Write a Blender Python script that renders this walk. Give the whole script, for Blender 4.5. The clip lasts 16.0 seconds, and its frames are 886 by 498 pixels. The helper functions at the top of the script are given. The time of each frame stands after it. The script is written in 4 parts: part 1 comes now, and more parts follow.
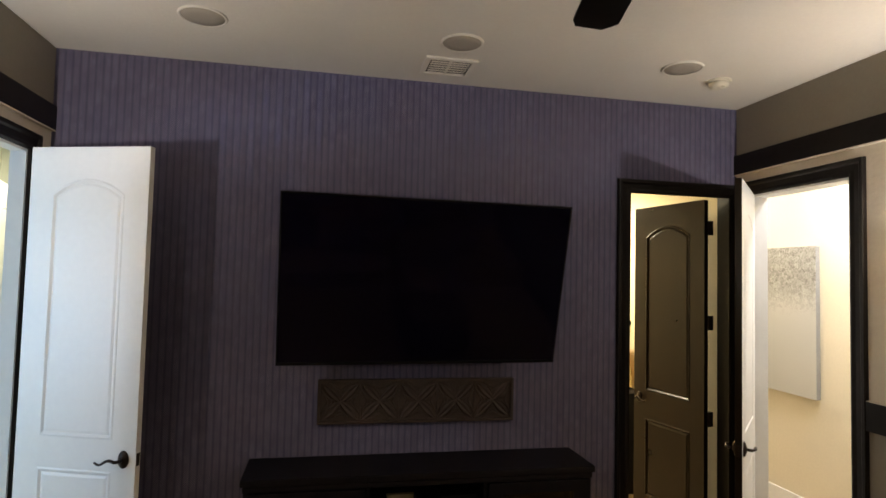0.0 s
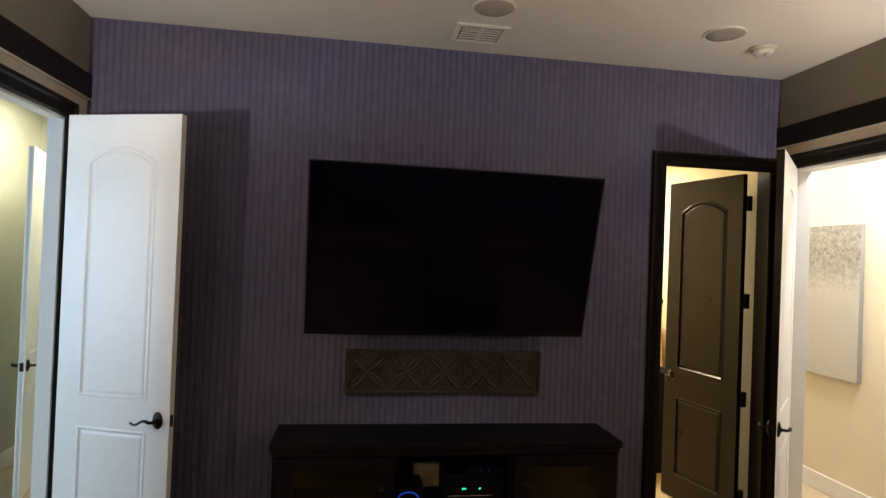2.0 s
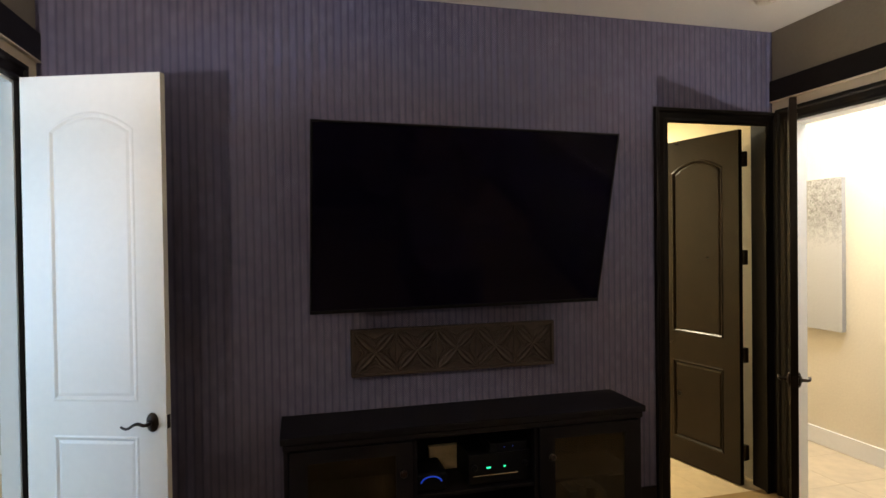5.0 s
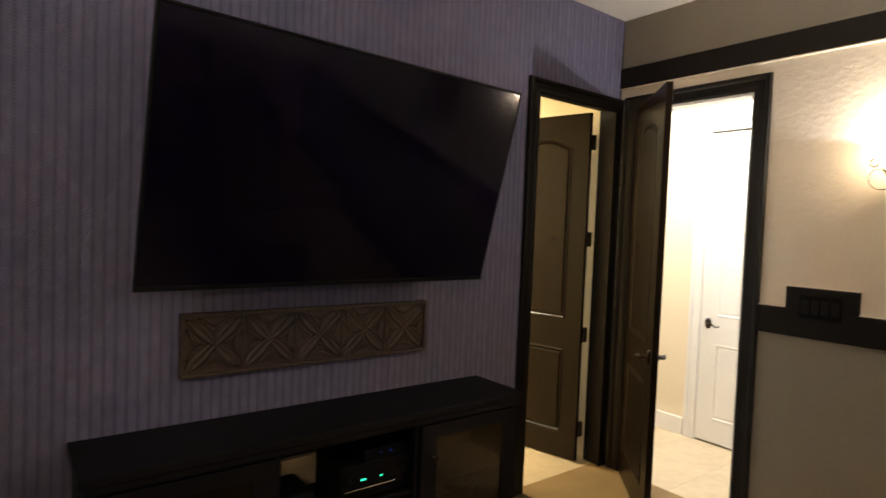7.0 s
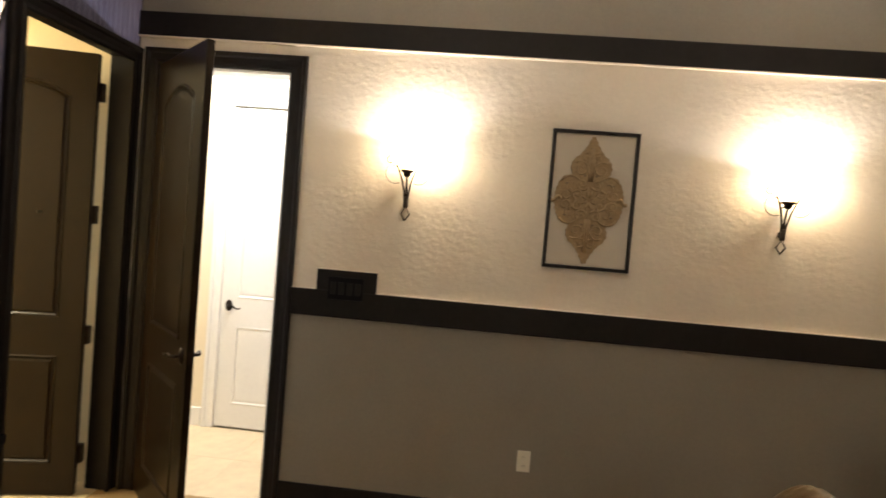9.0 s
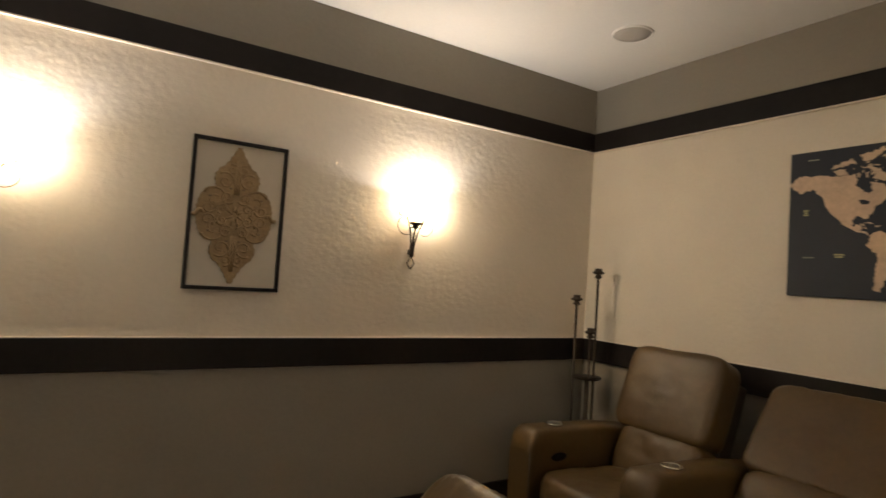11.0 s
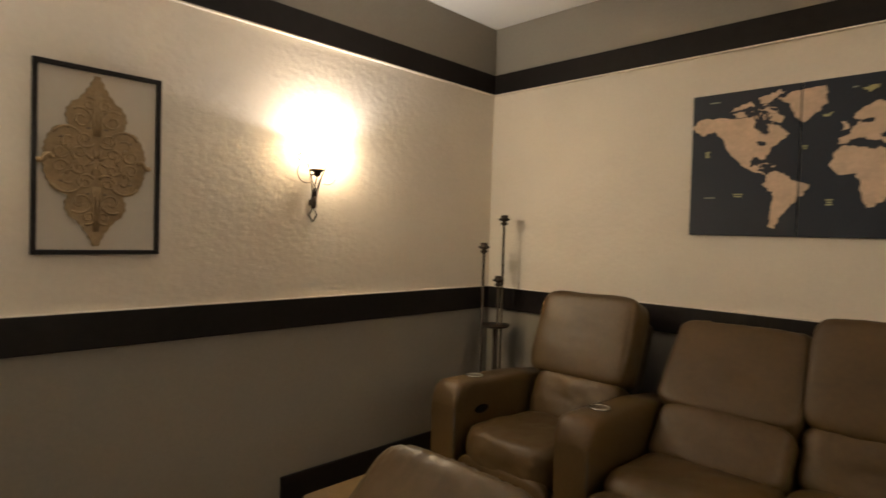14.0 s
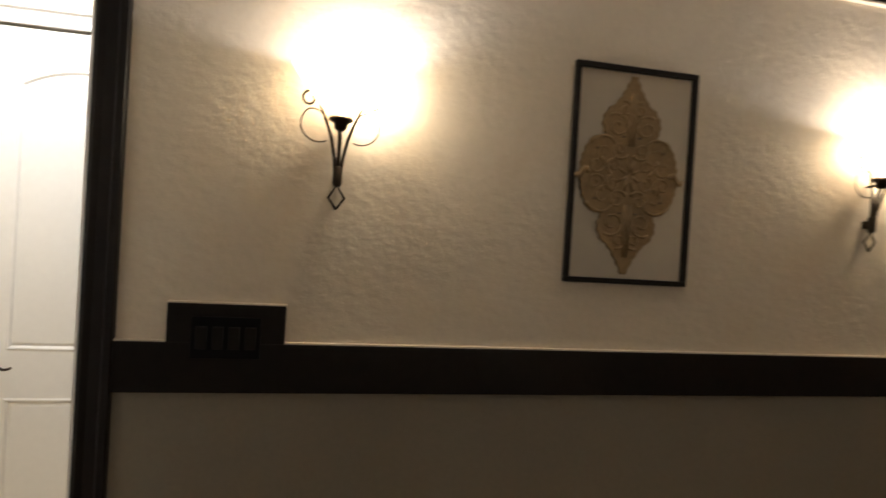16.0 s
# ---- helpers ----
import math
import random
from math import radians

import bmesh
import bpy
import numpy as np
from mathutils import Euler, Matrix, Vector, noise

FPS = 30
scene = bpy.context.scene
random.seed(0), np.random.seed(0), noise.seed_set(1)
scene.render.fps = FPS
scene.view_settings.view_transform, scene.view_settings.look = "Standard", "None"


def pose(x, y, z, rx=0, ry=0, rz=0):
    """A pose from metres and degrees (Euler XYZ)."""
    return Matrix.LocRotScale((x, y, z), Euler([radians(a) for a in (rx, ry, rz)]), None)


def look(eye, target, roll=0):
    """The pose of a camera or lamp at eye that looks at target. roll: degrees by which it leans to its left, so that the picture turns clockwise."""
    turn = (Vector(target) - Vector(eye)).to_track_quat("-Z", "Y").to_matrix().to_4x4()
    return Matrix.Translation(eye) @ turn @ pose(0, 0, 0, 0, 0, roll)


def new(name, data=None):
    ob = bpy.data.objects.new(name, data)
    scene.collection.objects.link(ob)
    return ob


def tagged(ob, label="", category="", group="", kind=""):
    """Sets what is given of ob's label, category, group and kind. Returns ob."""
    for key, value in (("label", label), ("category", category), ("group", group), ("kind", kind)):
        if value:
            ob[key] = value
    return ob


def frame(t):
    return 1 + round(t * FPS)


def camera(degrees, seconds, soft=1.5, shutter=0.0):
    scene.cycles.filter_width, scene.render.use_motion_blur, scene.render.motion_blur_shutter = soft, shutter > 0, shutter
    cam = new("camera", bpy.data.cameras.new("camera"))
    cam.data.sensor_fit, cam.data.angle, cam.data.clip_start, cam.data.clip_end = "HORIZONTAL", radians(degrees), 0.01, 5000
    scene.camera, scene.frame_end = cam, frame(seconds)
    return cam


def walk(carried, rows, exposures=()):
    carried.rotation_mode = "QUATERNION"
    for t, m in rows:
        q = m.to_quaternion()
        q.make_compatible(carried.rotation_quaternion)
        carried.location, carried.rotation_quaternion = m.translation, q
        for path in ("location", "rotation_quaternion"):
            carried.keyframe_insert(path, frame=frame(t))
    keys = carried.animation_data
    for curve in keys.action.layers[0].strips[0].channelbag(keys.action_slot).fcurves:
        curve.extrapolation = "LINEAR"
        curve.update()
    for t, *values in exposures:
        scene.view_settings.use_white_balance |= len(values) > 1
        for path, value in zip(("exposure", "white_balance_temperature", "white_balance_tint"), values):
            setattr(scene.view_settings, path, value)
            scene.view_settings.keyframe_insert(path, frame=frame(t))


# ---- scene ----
cam = camera(75.2, 16.0, shutter=0.35)
PATH = [
    (0, (-0.097, 1.312, 1.84), (0.293, 3.272, 1.938), 1.4),
    (0.5, (-0.088, 1.319, 1.817), (0.308, 3.279, 1.882), 1.3),
    (1, (-0.082, 1.325, 1.82), (0.206, 3.304, 1.862), 1.5),
    (1.5, (-0.091, 1.336, 1.805), (0.176, 3.318, 1.832), 1.6),
    (2, (-0.083, 1.341, 1.795), (0.208, 3.32, 1.819), 2.2),
    (2.5, (-0.074, 1.371, 1.775), (0.221, 3.349, 1.786), 2.1),
    (3, (-0.069, 1.401, 1.778), (0.157, 3.387, 1.717), 2.7),
    (5.5, (-0.52, 1.792, 1.649), (0.084, 3.698, 1.635), -0.3),
    (6, (-0.637, 2.006, 1.61), (0.133, 3.852, 1.582), 1.6),
    (6.5, (-0.732, 2.189, 1.612), (0.247, 3.929, 1.498), 1.2),
    (7, (-0.692, 2.368, 1.609), (0.525, 3.953, 1.533), 2.3),
    (7.5, (-0.61, 2.507, 1.616), (0.853, 3.867, 1.522), 3.5),
    (8, (-0.554, 2.559, 1.614), (1.2, 3.51, 1.476), 4.8),
    (8.5, (-0.555, 2.668, 1.662), (1.397, 3.087, 1.55), 3.6),
    (9, (-0.484, 2.767, 1.64), (1.51, 2.912, 1.573), 4.7),
    (9.5, (-0.34, 2.814, 1.638), (1.643, 2.556, 1.62), 4.1),
    (10, (-0.298, 2.811, 1.622), (1.629, 2.279, 1.675), 4.6),
    (12.5, (-0.36, 2.926, 1.626), (0.873, 1.351, 1.614), 2.7),
    (13, (-0.342, 2.909, 1.618), (0.842, 1.298, 1.594), 3.3),
    (13.5, (-0.199, 2.887, 1.608), (1.106, 1.371, 1.569), 1.5),
    (14, (0.026, 2.9, 1.609), (1.431, 1.478, 1.558), 1.7),
    (14.5, (0.209, 2.97, 1.611), (1.854, 1.837, 1.511), 2.3),
    (15, (0.426, 3.079, 1.638), (2.198, 2.158, 1.535), 4.0),
    (15.5, (0.602, 3.161, 1.62), (2.485, 2.489, 1.596), 2.5),
    (16, (0.843, 3.253, 1.59), (2.8, 2.839, 1.569), 3.5),
]
EXPOSURES = [(0, 0.08), (3, 0.14), (5.5, 0.27), (6.5, 0.37), (7, 0.58), (7.5, 0.80), (8, 0.91), (8.5, 0.92), (9, 0.70), (9.5, 0.36), (10, 0.16), (12.5, 0.1), (13, 0.24), (13.5, 0.34), (14.5, 0.32), (15, 0.15), (15.5, -0.16), (16, -0.34)]
walk(cam, [(t, look(eye, target, roll)) for t, eye, target, roll in PATH], EXPOSURES)
# ---- light ----
world = bpy.data.worlds.new("world")
world.use_nodes = True
scene.world = world
sky = world.node_tree.nodes.new("ShaderNodeTexSky")
sky.sky_type, sky.sun_disc, sky.sun_elevation, sky.sun_rotation = "NISHITA", False, radians(35), radians(250)
world.node_tree.links.new(sky.outputs[0], world.node_tree.nodes["Background"].inputs[0])
world.node_tree.nodes["Background"].inputs[1].default_value = 0.1


def lamp(name, kind, m, watts, colour, size=0.1, size_y=None):
    data = bpy.data.lights.new(name, kind)
    data.energy, data.color = watts, colour
    if kind == "AREA":
        data.size = size
        if size_y:
            data.shape, data.size_y = "RECTANGLE", size_y
    else:
        data.shadow_soft_size = size
    ob = new(name, data)
    ob.matrix_world = m
    return ob


WARM = (1.0, 0.935, 0.87)
SCONCES = [(3.217, 1), (1.238, 1), (3.217, -1), (1.238, -1)]
lamp("hall_lamp", "AREA", pose(3.25, 4.5, 3.02), 43, (0.97, 0.98, 1.0), 0.5)
lamp("hall_lamp_far", "AREA", pose(3.25, 6.2, 3.02), 22, (1.0, 0.91, 0.77), 0.4)
lamp("bath_lamp", "AREA", pose(1.9, 6.5, 2.7), 70, (1.0, 0.87, 0.58), 0.5)
# Stands in for daylight from an unseen window.
lamp("side_room_daylight", "AREA", look((-4.3, 2.75, 1.5), (-1.7, 4.6, 1.3)), 98, (0.48, 0.70, 1.0), 1.5, 1.7)
lamp("side_room_lamp", "AREA", pose(-2.2, 5.9, 2.85), 23, (1.0, 0.88, 0.66), 0.4)

# ---- materials ----


def material(name, colour, rough=0.5, metal=0.0, vary=0.12, grain=40.0, stain=2.5, bump=0.0, bump_scale=60.0, bump_dist=0.002, spec=0.5, coat=0.0, rough_vary=0.0, detail=6.0, stretch=None):
    """Base colour varied at two scales, with fine relief."""
    m = bpy.data.materials.new(name)
    m.use_nodes = True
    n, l = m.node_tree.nodes, m.node_tree.links
    b = n["Principled BSDF"]
    b.inputs["Roughness"].default_value, b.inputs["Metallic"].default_value = rough, metal
    b.inputs["Specular IOR Level"].default_value, b.inputs["Coat Weight"].default_value = spec, coat
    tc = n.new("ShaderNodeTexCoord")
    fine, wide = n.new("ShaderNodeTexNoise"), n.new("ShaderNodeTexNoise")
    fine.inputs["Scale"].default_value, wide.inputs["Scale"].default_value = grain, stain
    fine.inputs["Detail"].default_value = detail
    both = n.new("ShaderNodeMath")
    both.operation = "ADD"
    for s in (fine, wide):
        l.new(tc.outputs["Object"], s.inputs["Vector"])
    l.new(fine.outputs["Fac"], both.inputs[0])
    l.new(wide.outputs["Fac"], both.inputs[1])
    ramp = n.new("ShaderNodeMapRange")
    ramp.inputs["From Min"].default_value, ramp.inputs["From Max"].default_value = 0.6, 1.4
    ramp.inputs["To Min"].default_value, ramp.inputs["To Max"].default_value = 1 - vary, 1 + vary
    l.new(both.outputs[0], ramp.inputs["Value"])
    mul = n.new("ShaderNodeVectorMath")
    mul.operation = "SCALE"
    mul.inputs[0].default_value = colour
    l.new(ramp.outputs[0], mul.inputs["Scale"])
    l.new(mul.outputs[0], b.inputs["Base Color"])
    if rough_vary:
        rr = n.new("ShaderNodeMapRange")
        rr.inputs["To Min"].default_value, rr.inputs["To Max"].default_value = rough - rough_vary, rough + rough_vary
        l.new(wide.outputs["Fac"], rr.inputs["Value"])
        l.new(rr.outputs[0], b.inputs["Roughness"])
    if bump:
        tex = n.new("ShaderNodeTexNoise")
        tex.inputs["Scale"].default_value, tex.inputs["Detail"].default_value = bump_scale, 3
        l.new(tc.outputs["Object"], tex.inputs["Vector"])
        if stretch:
            mp = n.new("ShaderNodeMapping")
            mp.inputs["Scale"].default_value = stretch
            l.new(tc.outputs["Object"], mp.inputs[0])
            l.new(mp.outputs[0], tex.inputs["Vector"])
        bn = n.new("ShaderNodeBump")
        bn.inputs["Strength"].default_value, bn.inputs["Distance"].default_value = bump, bump_dist
        l.new(tex.outputs["Fac"], bn.inputs["Height"])
        l.new(bn.outputs[0], b.inputs["Normal"])
    return m


def glow(name, colour, strength):
    m = bpy.data.materials.new(name)
    m.use_nodes = True
    b = m.node_tree.nodes["Principled BSDF"]
    b.inputs["Base Color"].default_value = (*colour, 1)
    b.inputs["Emission Color"].default_value = (*colour, 1)
    b.inputs["Emission Strength"].default_value = strength
    return m


def herringbone():
    """Dark woven-look wallpaper: columns of slanted strokes."""
    m = material("wallpaper", (0.118, 0.102, 0.142), 0.5, vary=0.12, grain=220, stain=1.5, spec=0.7)
    n, l = m.node_tree.nodes, m.node_tree.links
    b = n["Principled BSDF"]
    b.inputs["Specular Tint"].default_value = (0.20, 0.36, 1.0, 1)

    def op(kind, a, c=None):
        o = n.new("ShaderNodeMath")
        o.operation = kind
        for i, v in enumerate((a, c)):
            if v is None:
                continue
            if isinstance(v, (int, float)):
                o.inputs[i].default_value = v
            else:
                l.new(v, o.inputs[i])
        return o.outputs[0]

    xyz = n.new("ShaderNodeSeparateXYZ")
    l.new(n.new("ShaderNodeTexCoord").outputs["Object"], xyz.inputs[0])
    u = op("DIVIDE", xyz.outputs["X"], 0.078)
    fr = op("FRACT", u)
    tri = op("ABSOLUTE", op("SUBTRACT", fr, 0.5))
    slant = op("ADD", xyz.outputs["Z"], op("MULTIPLY", tri, 0.078))
    stroke = op("SINE", op("MULTIPLY", slant, 2 * math.pi / 0.0125))
    edge = op("MINIMUM", tri, op("SUBTRACT", 0.5, tri))
    groove = op("MINIMUM", op("ADD", op("MULTIPLY", edge, 5.0), 0.42), 1.0)
    broken = n.new("ShaderNodeTexNoise")
    broken.inputs["Scale"].default_value = 22
    mp = n.new("ShaderNodeMapping")
    mp.inputs["Scale"].default_value = (1.3, 1.0, 0.7)
    l.new(n.new("ShaderNodeTexCoord").outputs["Object"], mp.inputs[0])
    l.new(mp.outputs[0], broken.inputs["Vector"])
    patchy_stroke = op("MULTIPLY", op("ADD", stroke, 1.0), op("ADD", op("MULTIPLY", op("POWER", broken.outputs["Fac"], 2.0), 1.1), 0.28))
    height = op("MULTIPLY", op("ADD", patchy_stroke, 0.6), groove)
    bn = n.new("ShaderNodeBump")
    bn.inputs["Strength"].default_value, bn.inputs["Distance"].default_value = 0.8, 0.0022
    l.new(height, bn.inputs["Height"])
    l.new(bn.outputs[0], b.inputs["Normal"])
    # Pattern contrast and the strokes' glints, both put into the colour.
    old = b.inputs["Base Color"].links[0].from_socket
    tint = n.new("ShaderNodeVectorMath")
    tint.operation = "SCALE"
    l.new(old, tint.inputs[0])
    l.new(op("ADD", op("MULTIPLY", height, 0.72), 0.34), tint.inputs["Scale"])
    l.new(tint.outputs[0], b.inputs["Base Color"])
    rough = n.new("ShaderNodeMapRange")
    rough.inputs["To Min"].default_value, rough.inputs["To Max"].default_value = 0.6, 0.34
    l.new(height, rough.inputs["Value"])
    l.new(rough.outputs[0], b.inputs["Roughness"])
    return m


def canvas_art():
    """Silver-grey abstract: dark brushed top fading to pale below."""
    m = material("canvas_paint", (0.55, 0.53, 0.48), 0.6, vary=0.1, grain=30, bump=0.6, bump_scale=45)
    n, l = m.node_tree.nodes, m.node_tree.links
    b = n["Principled BSDF"]
    tc = n.new("ShaderNodeTexCoord")
    xyz = n.new("ShaderNodeSeparateXYZ")
    l.new(tc.outputs["Object"], xyz.inputs[0])
    ns = n.new("ShaderNodeTexNoise")
    ns.inputs["Scale"].default_value, ns.inputs["Detail"].default_value, ns.inputs["Distortion"].default_value = 34, 10, 1.2
    l.new(tc.outputs["Object"], ns.inputs["Vector"])
    grad = n.new("ShaderNodeMapRange")
    grad.inputs["From Min"].default_value, grad.inputs["From Max"].default_value = -0.12, 0.30
    l.new(xyz.outputs["Z"], grad.inputs["Value"])
    mixv = n.new("ShaderNodeMath")
    mixv.operation = "MULTIPLY"
    l.new(ns.outputs["Fac"], mixv.inputs[0])
    l.new(grad.outputs[0], mixv.inputs[1])
    ramp = n.new("ShaderNodeValToRGB")
    ramp.color_ramp.elements[0].position, ramp.color_ramp.elements[1].position = 0.22, 0.80
    ramp.color_ramp.elements[0].color, ramp.color_ramp.elements[1].color = (0.50, 0.49, 0.45, 1), (0.11, 0.10, 0.08, 1)
    l.new(mixv.outputs[0], ramp.inputs[0])
    l.new(ramp.outputs[0], b.inputs["Base Color"])
    return m


BEIGE = material("beige_plaster", (0.67, 0.595, 0.495), 0.55, vary=0.05, grain=60, bump=0.31, bump_scale=30, bump_dist=0.008, stretch=(1.0, 0.8, 1.15), spec=0.35)
TAUPE = material("taupe_plaster", (0.24, 0.212, 0.172), 0.55, vary=0.06, grain=60, bump=0.2, bump_scale=30, bump_dist=0.006, stretch=(1.0, 0.8, 1.15), spec=0.35)
CEIL = material("ceiling_plaster", (0.80, 0.765, 0.71), 0.8, vary=0.03, grain=50, bump=0.3, bump_scale=60, bump_dist=0.004)
CREAM = material("cream_plaster", (0.76, 0.68, 0.52), 0.7, vary=0.04, grain=50, bump=0.35, bump_scale=60, bump_dist=0.004)
SAGE = material("sage_plaster", (0.52, 0.54, 0.45), 0.7, vary=0.04, grain=50, bump=0.3, bump_scale=60, bump_dist=0.004)
PAPER = herringbone()
BLACKWOOD = material("black_paint", (0.011, 0.0085, 0.0075), 0.45, spec=0.17, vary=0.25, grain=25, stain=3, bump=0.12, bump_scale=90, rough_vary=0.08)
DOORDARK = material("espresso_door_paint", (0.010, 0.0052, 0.0022), 0.30, spec=0.20, vary=0.2, grain=30, stain=3, bump=0.03, bump_scale=120, rough_vary=0.06)
WHITE = material("white_door_paint", (0.80, 0.79, 0.77), 0.38, vary=0.03, grain=30, bump=0.1, bump_scale=110)
CARPET = material("tan_carpet", (0.34, 0.23, 0.115), 0.95, vary=0.22, grain=260, stain=4, bump=1.0, bump_scale=420, bump_dist=0.006, spec=0.1)
TILE = material("travertine_tile", (0.58, 0.47, 0.31), 0.38, vary=0.14, grain=14, stain=3, bump=0.1, bump_scale=40)
GROUT = material("grout", (0.57, 0.462, 0.305), 0.9, vary=0.1)
BRONZE = material("oil_rubbed_bronze", (0.035, 0.026, 0.022), 0.32, metal=0.85, vary=0.25, grain=60, rough_vary=0.08)
IRON = material("wrought_iron", (0.045, 0.032, 0.022), 0.45, metal=0.7, vary=0.3, grain=90, bump=0.3, bump_scale=150, bump_dist=0.001)
LEATHER = material("brown_leather", (0.074, 0.043, 0.0145), 0.42, vary=0.16, grain=45, stain=5, bump=0.35, bump_scale=230, bump_dist=0.0012, rough_vary=0.07, spec=0.36)
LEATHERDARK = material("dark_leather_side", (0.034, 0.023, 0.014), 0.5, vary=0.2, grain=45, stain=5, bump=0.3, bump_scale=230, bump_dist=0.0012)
CHROME = material("brushed_steel", (0.62, 0.58, 0.5), 0.25, metal=1.0, vary=0.1)
PLASTIC = material("black_plastic", (0.004, 0.004, 0.005), 0.5, vary=0.15, spec=0.1)
SCREEN = material("tv_glass", (0.002, 0.0015, 0.006), 0.09, vary=0.05, spec=0.25)
CONSOLE = material("espresso_wood", (0.006, 0.005, 0.0065), 0.55, spec=0.14, vary=0.3, grain=20, stain=4, bump=0.15, bump_scale=50)
CARVED = material("carved_walnut", (0.040, 0.024, 0.017), 0.6, vary=0.35, grain=35, stain=6, bump=0.4, bump_scale=60, bump_dist=0.003)
GOLD = material("antique_gold", (0.265, 0.178, 0.086), 0.55, metal=0.15, vary=0.25, grain=50, stain=14, bump=0.6, bump_scale=70, bump_dist=0.004)
MATBOARD = material("pale_mat", (0.56, 0.50, 0.41), 0.5, vary=0.03)
PLATE = material("ivory_plastic", (0.72, 0.68, 0.58), 0.4, vary=0.03)
SPEAKER = material("speaker_cloth", (0.42, 0.38, 0.33), 0.85, vary=0.1, grain=300, bump=0.6, bump_scale=500, bump_dist=0.001)
NAVY = material("navy_canvas", (0.007, 0.011, 0.021), 0.6, vary=0.2, grain=60, bump=0.3, bump_scale=300, bump_dist=0.001)
LAND = material("parchment_ink", (0.58, 0.42, 0.30), 0.65, vary=0.2, grain=45, stain=12)
INK = material("grey_ink", (0.22, 0.22, 0.17), 0.65, vary=0.2)
SLATE = material("slate_ink", (0.09, 0.10, 0.09), 0.65, vary=0.3)
OLIVE = material("olive_ink", (0.40, 0.36, 0.17), 0.65, vary=0.2)
CANVAS = canvas_art()
SCREEN.node_tree.nodes["Principled BSDF"].inputs["Specular Tint"].default_value = (0.75, 0.75, 1.0, 1)
SMOKED = bpy.data.materials.new("smoked_glass")
SMOKED.use_nodes = True
sg = SMOKED.node_tree.nodes["Principled BSDF"]
sg.inputs["Base Color"].default_value, sg.inputs["Roughness"].default_value, sg.inputs["Transmission Weight"].default_value = (0.25, 0.22, 0.2, 1), 0.03, 1.0
GREYEDGE = material("canvas_edge", (0.34, 0.33, 0.31), 0.7)
TOWEL = material("gold_towel", (0.55, 0.38, 0.14), 0.9, vary=0.2, grain=200, bump=0.8, bump_scale=300, bump_dist=0.003)
PINE = material("pale_wood", (0.60, 0.47, 0.28), 0.6, vary=0.3, grain=18, stain=6)
BOOKS = material("brown_books", (0.12, 0.075, 0.035), 0.6, vary=0.3, grain=30)
GREEN = glow("green_display", (0.03, 1.0, 0.5), 1.1)
BLUE = glow("blue_ring", (0.02, 0.09, 0.9), 0.2)
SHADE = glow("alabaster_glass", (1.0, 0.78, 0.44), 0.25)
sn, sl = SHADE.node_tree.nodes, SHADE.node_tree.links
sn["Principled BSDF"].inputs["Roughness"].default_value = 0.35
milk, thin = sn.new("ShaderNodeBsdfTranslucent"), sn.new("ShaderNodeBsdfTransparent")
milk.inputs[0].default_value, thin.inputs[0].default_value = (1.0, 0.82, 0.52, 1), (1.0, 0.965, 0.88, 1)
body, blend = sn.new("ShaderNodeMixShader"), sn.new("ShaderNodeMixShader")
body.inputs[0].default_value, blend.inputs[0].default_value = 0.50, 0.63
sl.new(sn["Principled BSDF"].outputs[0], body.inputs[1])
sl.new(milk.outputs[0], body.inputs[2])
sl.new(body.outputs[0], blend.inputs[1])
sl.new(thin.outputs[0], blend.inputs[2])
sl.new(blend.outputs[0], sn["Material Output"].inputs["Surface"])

# ---- mesh helpers ----


def box(bm, x0, x1, y0, y1, z0, z1, mi=0):
    v = [bm.verts.new((x, y, z)) for x in (x0, x1) for y in (y0, y1) for z in (z0, z1)]
    for q in ((0, 1, 3, 2), (4, 6, 7, 5), (0, 4, 5, 1), (2, 3, 7, 6), (0, 2, 6, 4), (1, 5, 7, 3)):
        bm.faces.new([v[i] for i in q]).material_index = mi


def rbox(x0, x1, y0, y1, z0, z1, r=0.006, seg=2):
    """A box with rounded edges."""
    bm = bmesh.new()
    box(bm, x0, x1, y0, y1, z0, z1)
    bmesh.ops.bevel(bm, geom=bm.edges[:], offset=r, segments=seg, profile=0.6, affect="EDGES")
    return bm


def pillow(w, d, h, e=4.0, n=14, wrinkle=0.0, seed=0, sag=0.0, crease=0.0):
    """A stuffed cushion centred on the origin: a rounded box with swelling faces."""
    bm = bmesh.new()
    bmesh.ops.create_cube(bm, size=2)
    bmesh.ops.subdivide_edges(bm, edges=bm.edges[:], cuts=n, use_grid_fill=True)
    for v in bm.verts:
        x, y, z = v.co
        k = (abs(x) ** e + abs(y) ** e + abs(z) ** e) ** (-1 / e)
        p = Vector((x * k * w / 2, y * k * d / 2, z * k * h / 2))
        if wrinkle:
            q = Vector((p.x * 5, p.y * 5, p.z * 9 + seed * 7.3))
            p += p.normalized() * wrinkle * noise.noise(q) + p.normalized() * wrinkle * 0.5 * noise.noise(q * 2.7)
            if crease:
                crest = noise.noise((p.x * 26, p.y * 6, p.z * 5 + seed * 3.1))
                p += Vector((0, 1, 1)).normalized() * crease * (1 - abs(crest)) ** 4 * -1
        p.z -= sag * max(0, 1 - (2 * p.x / w) ** 2) * max(0, 1 - (2 * p.y / d) ** 2)
        v.co = p
    for f in bm.faces:
        f.smooth = True
    return bm


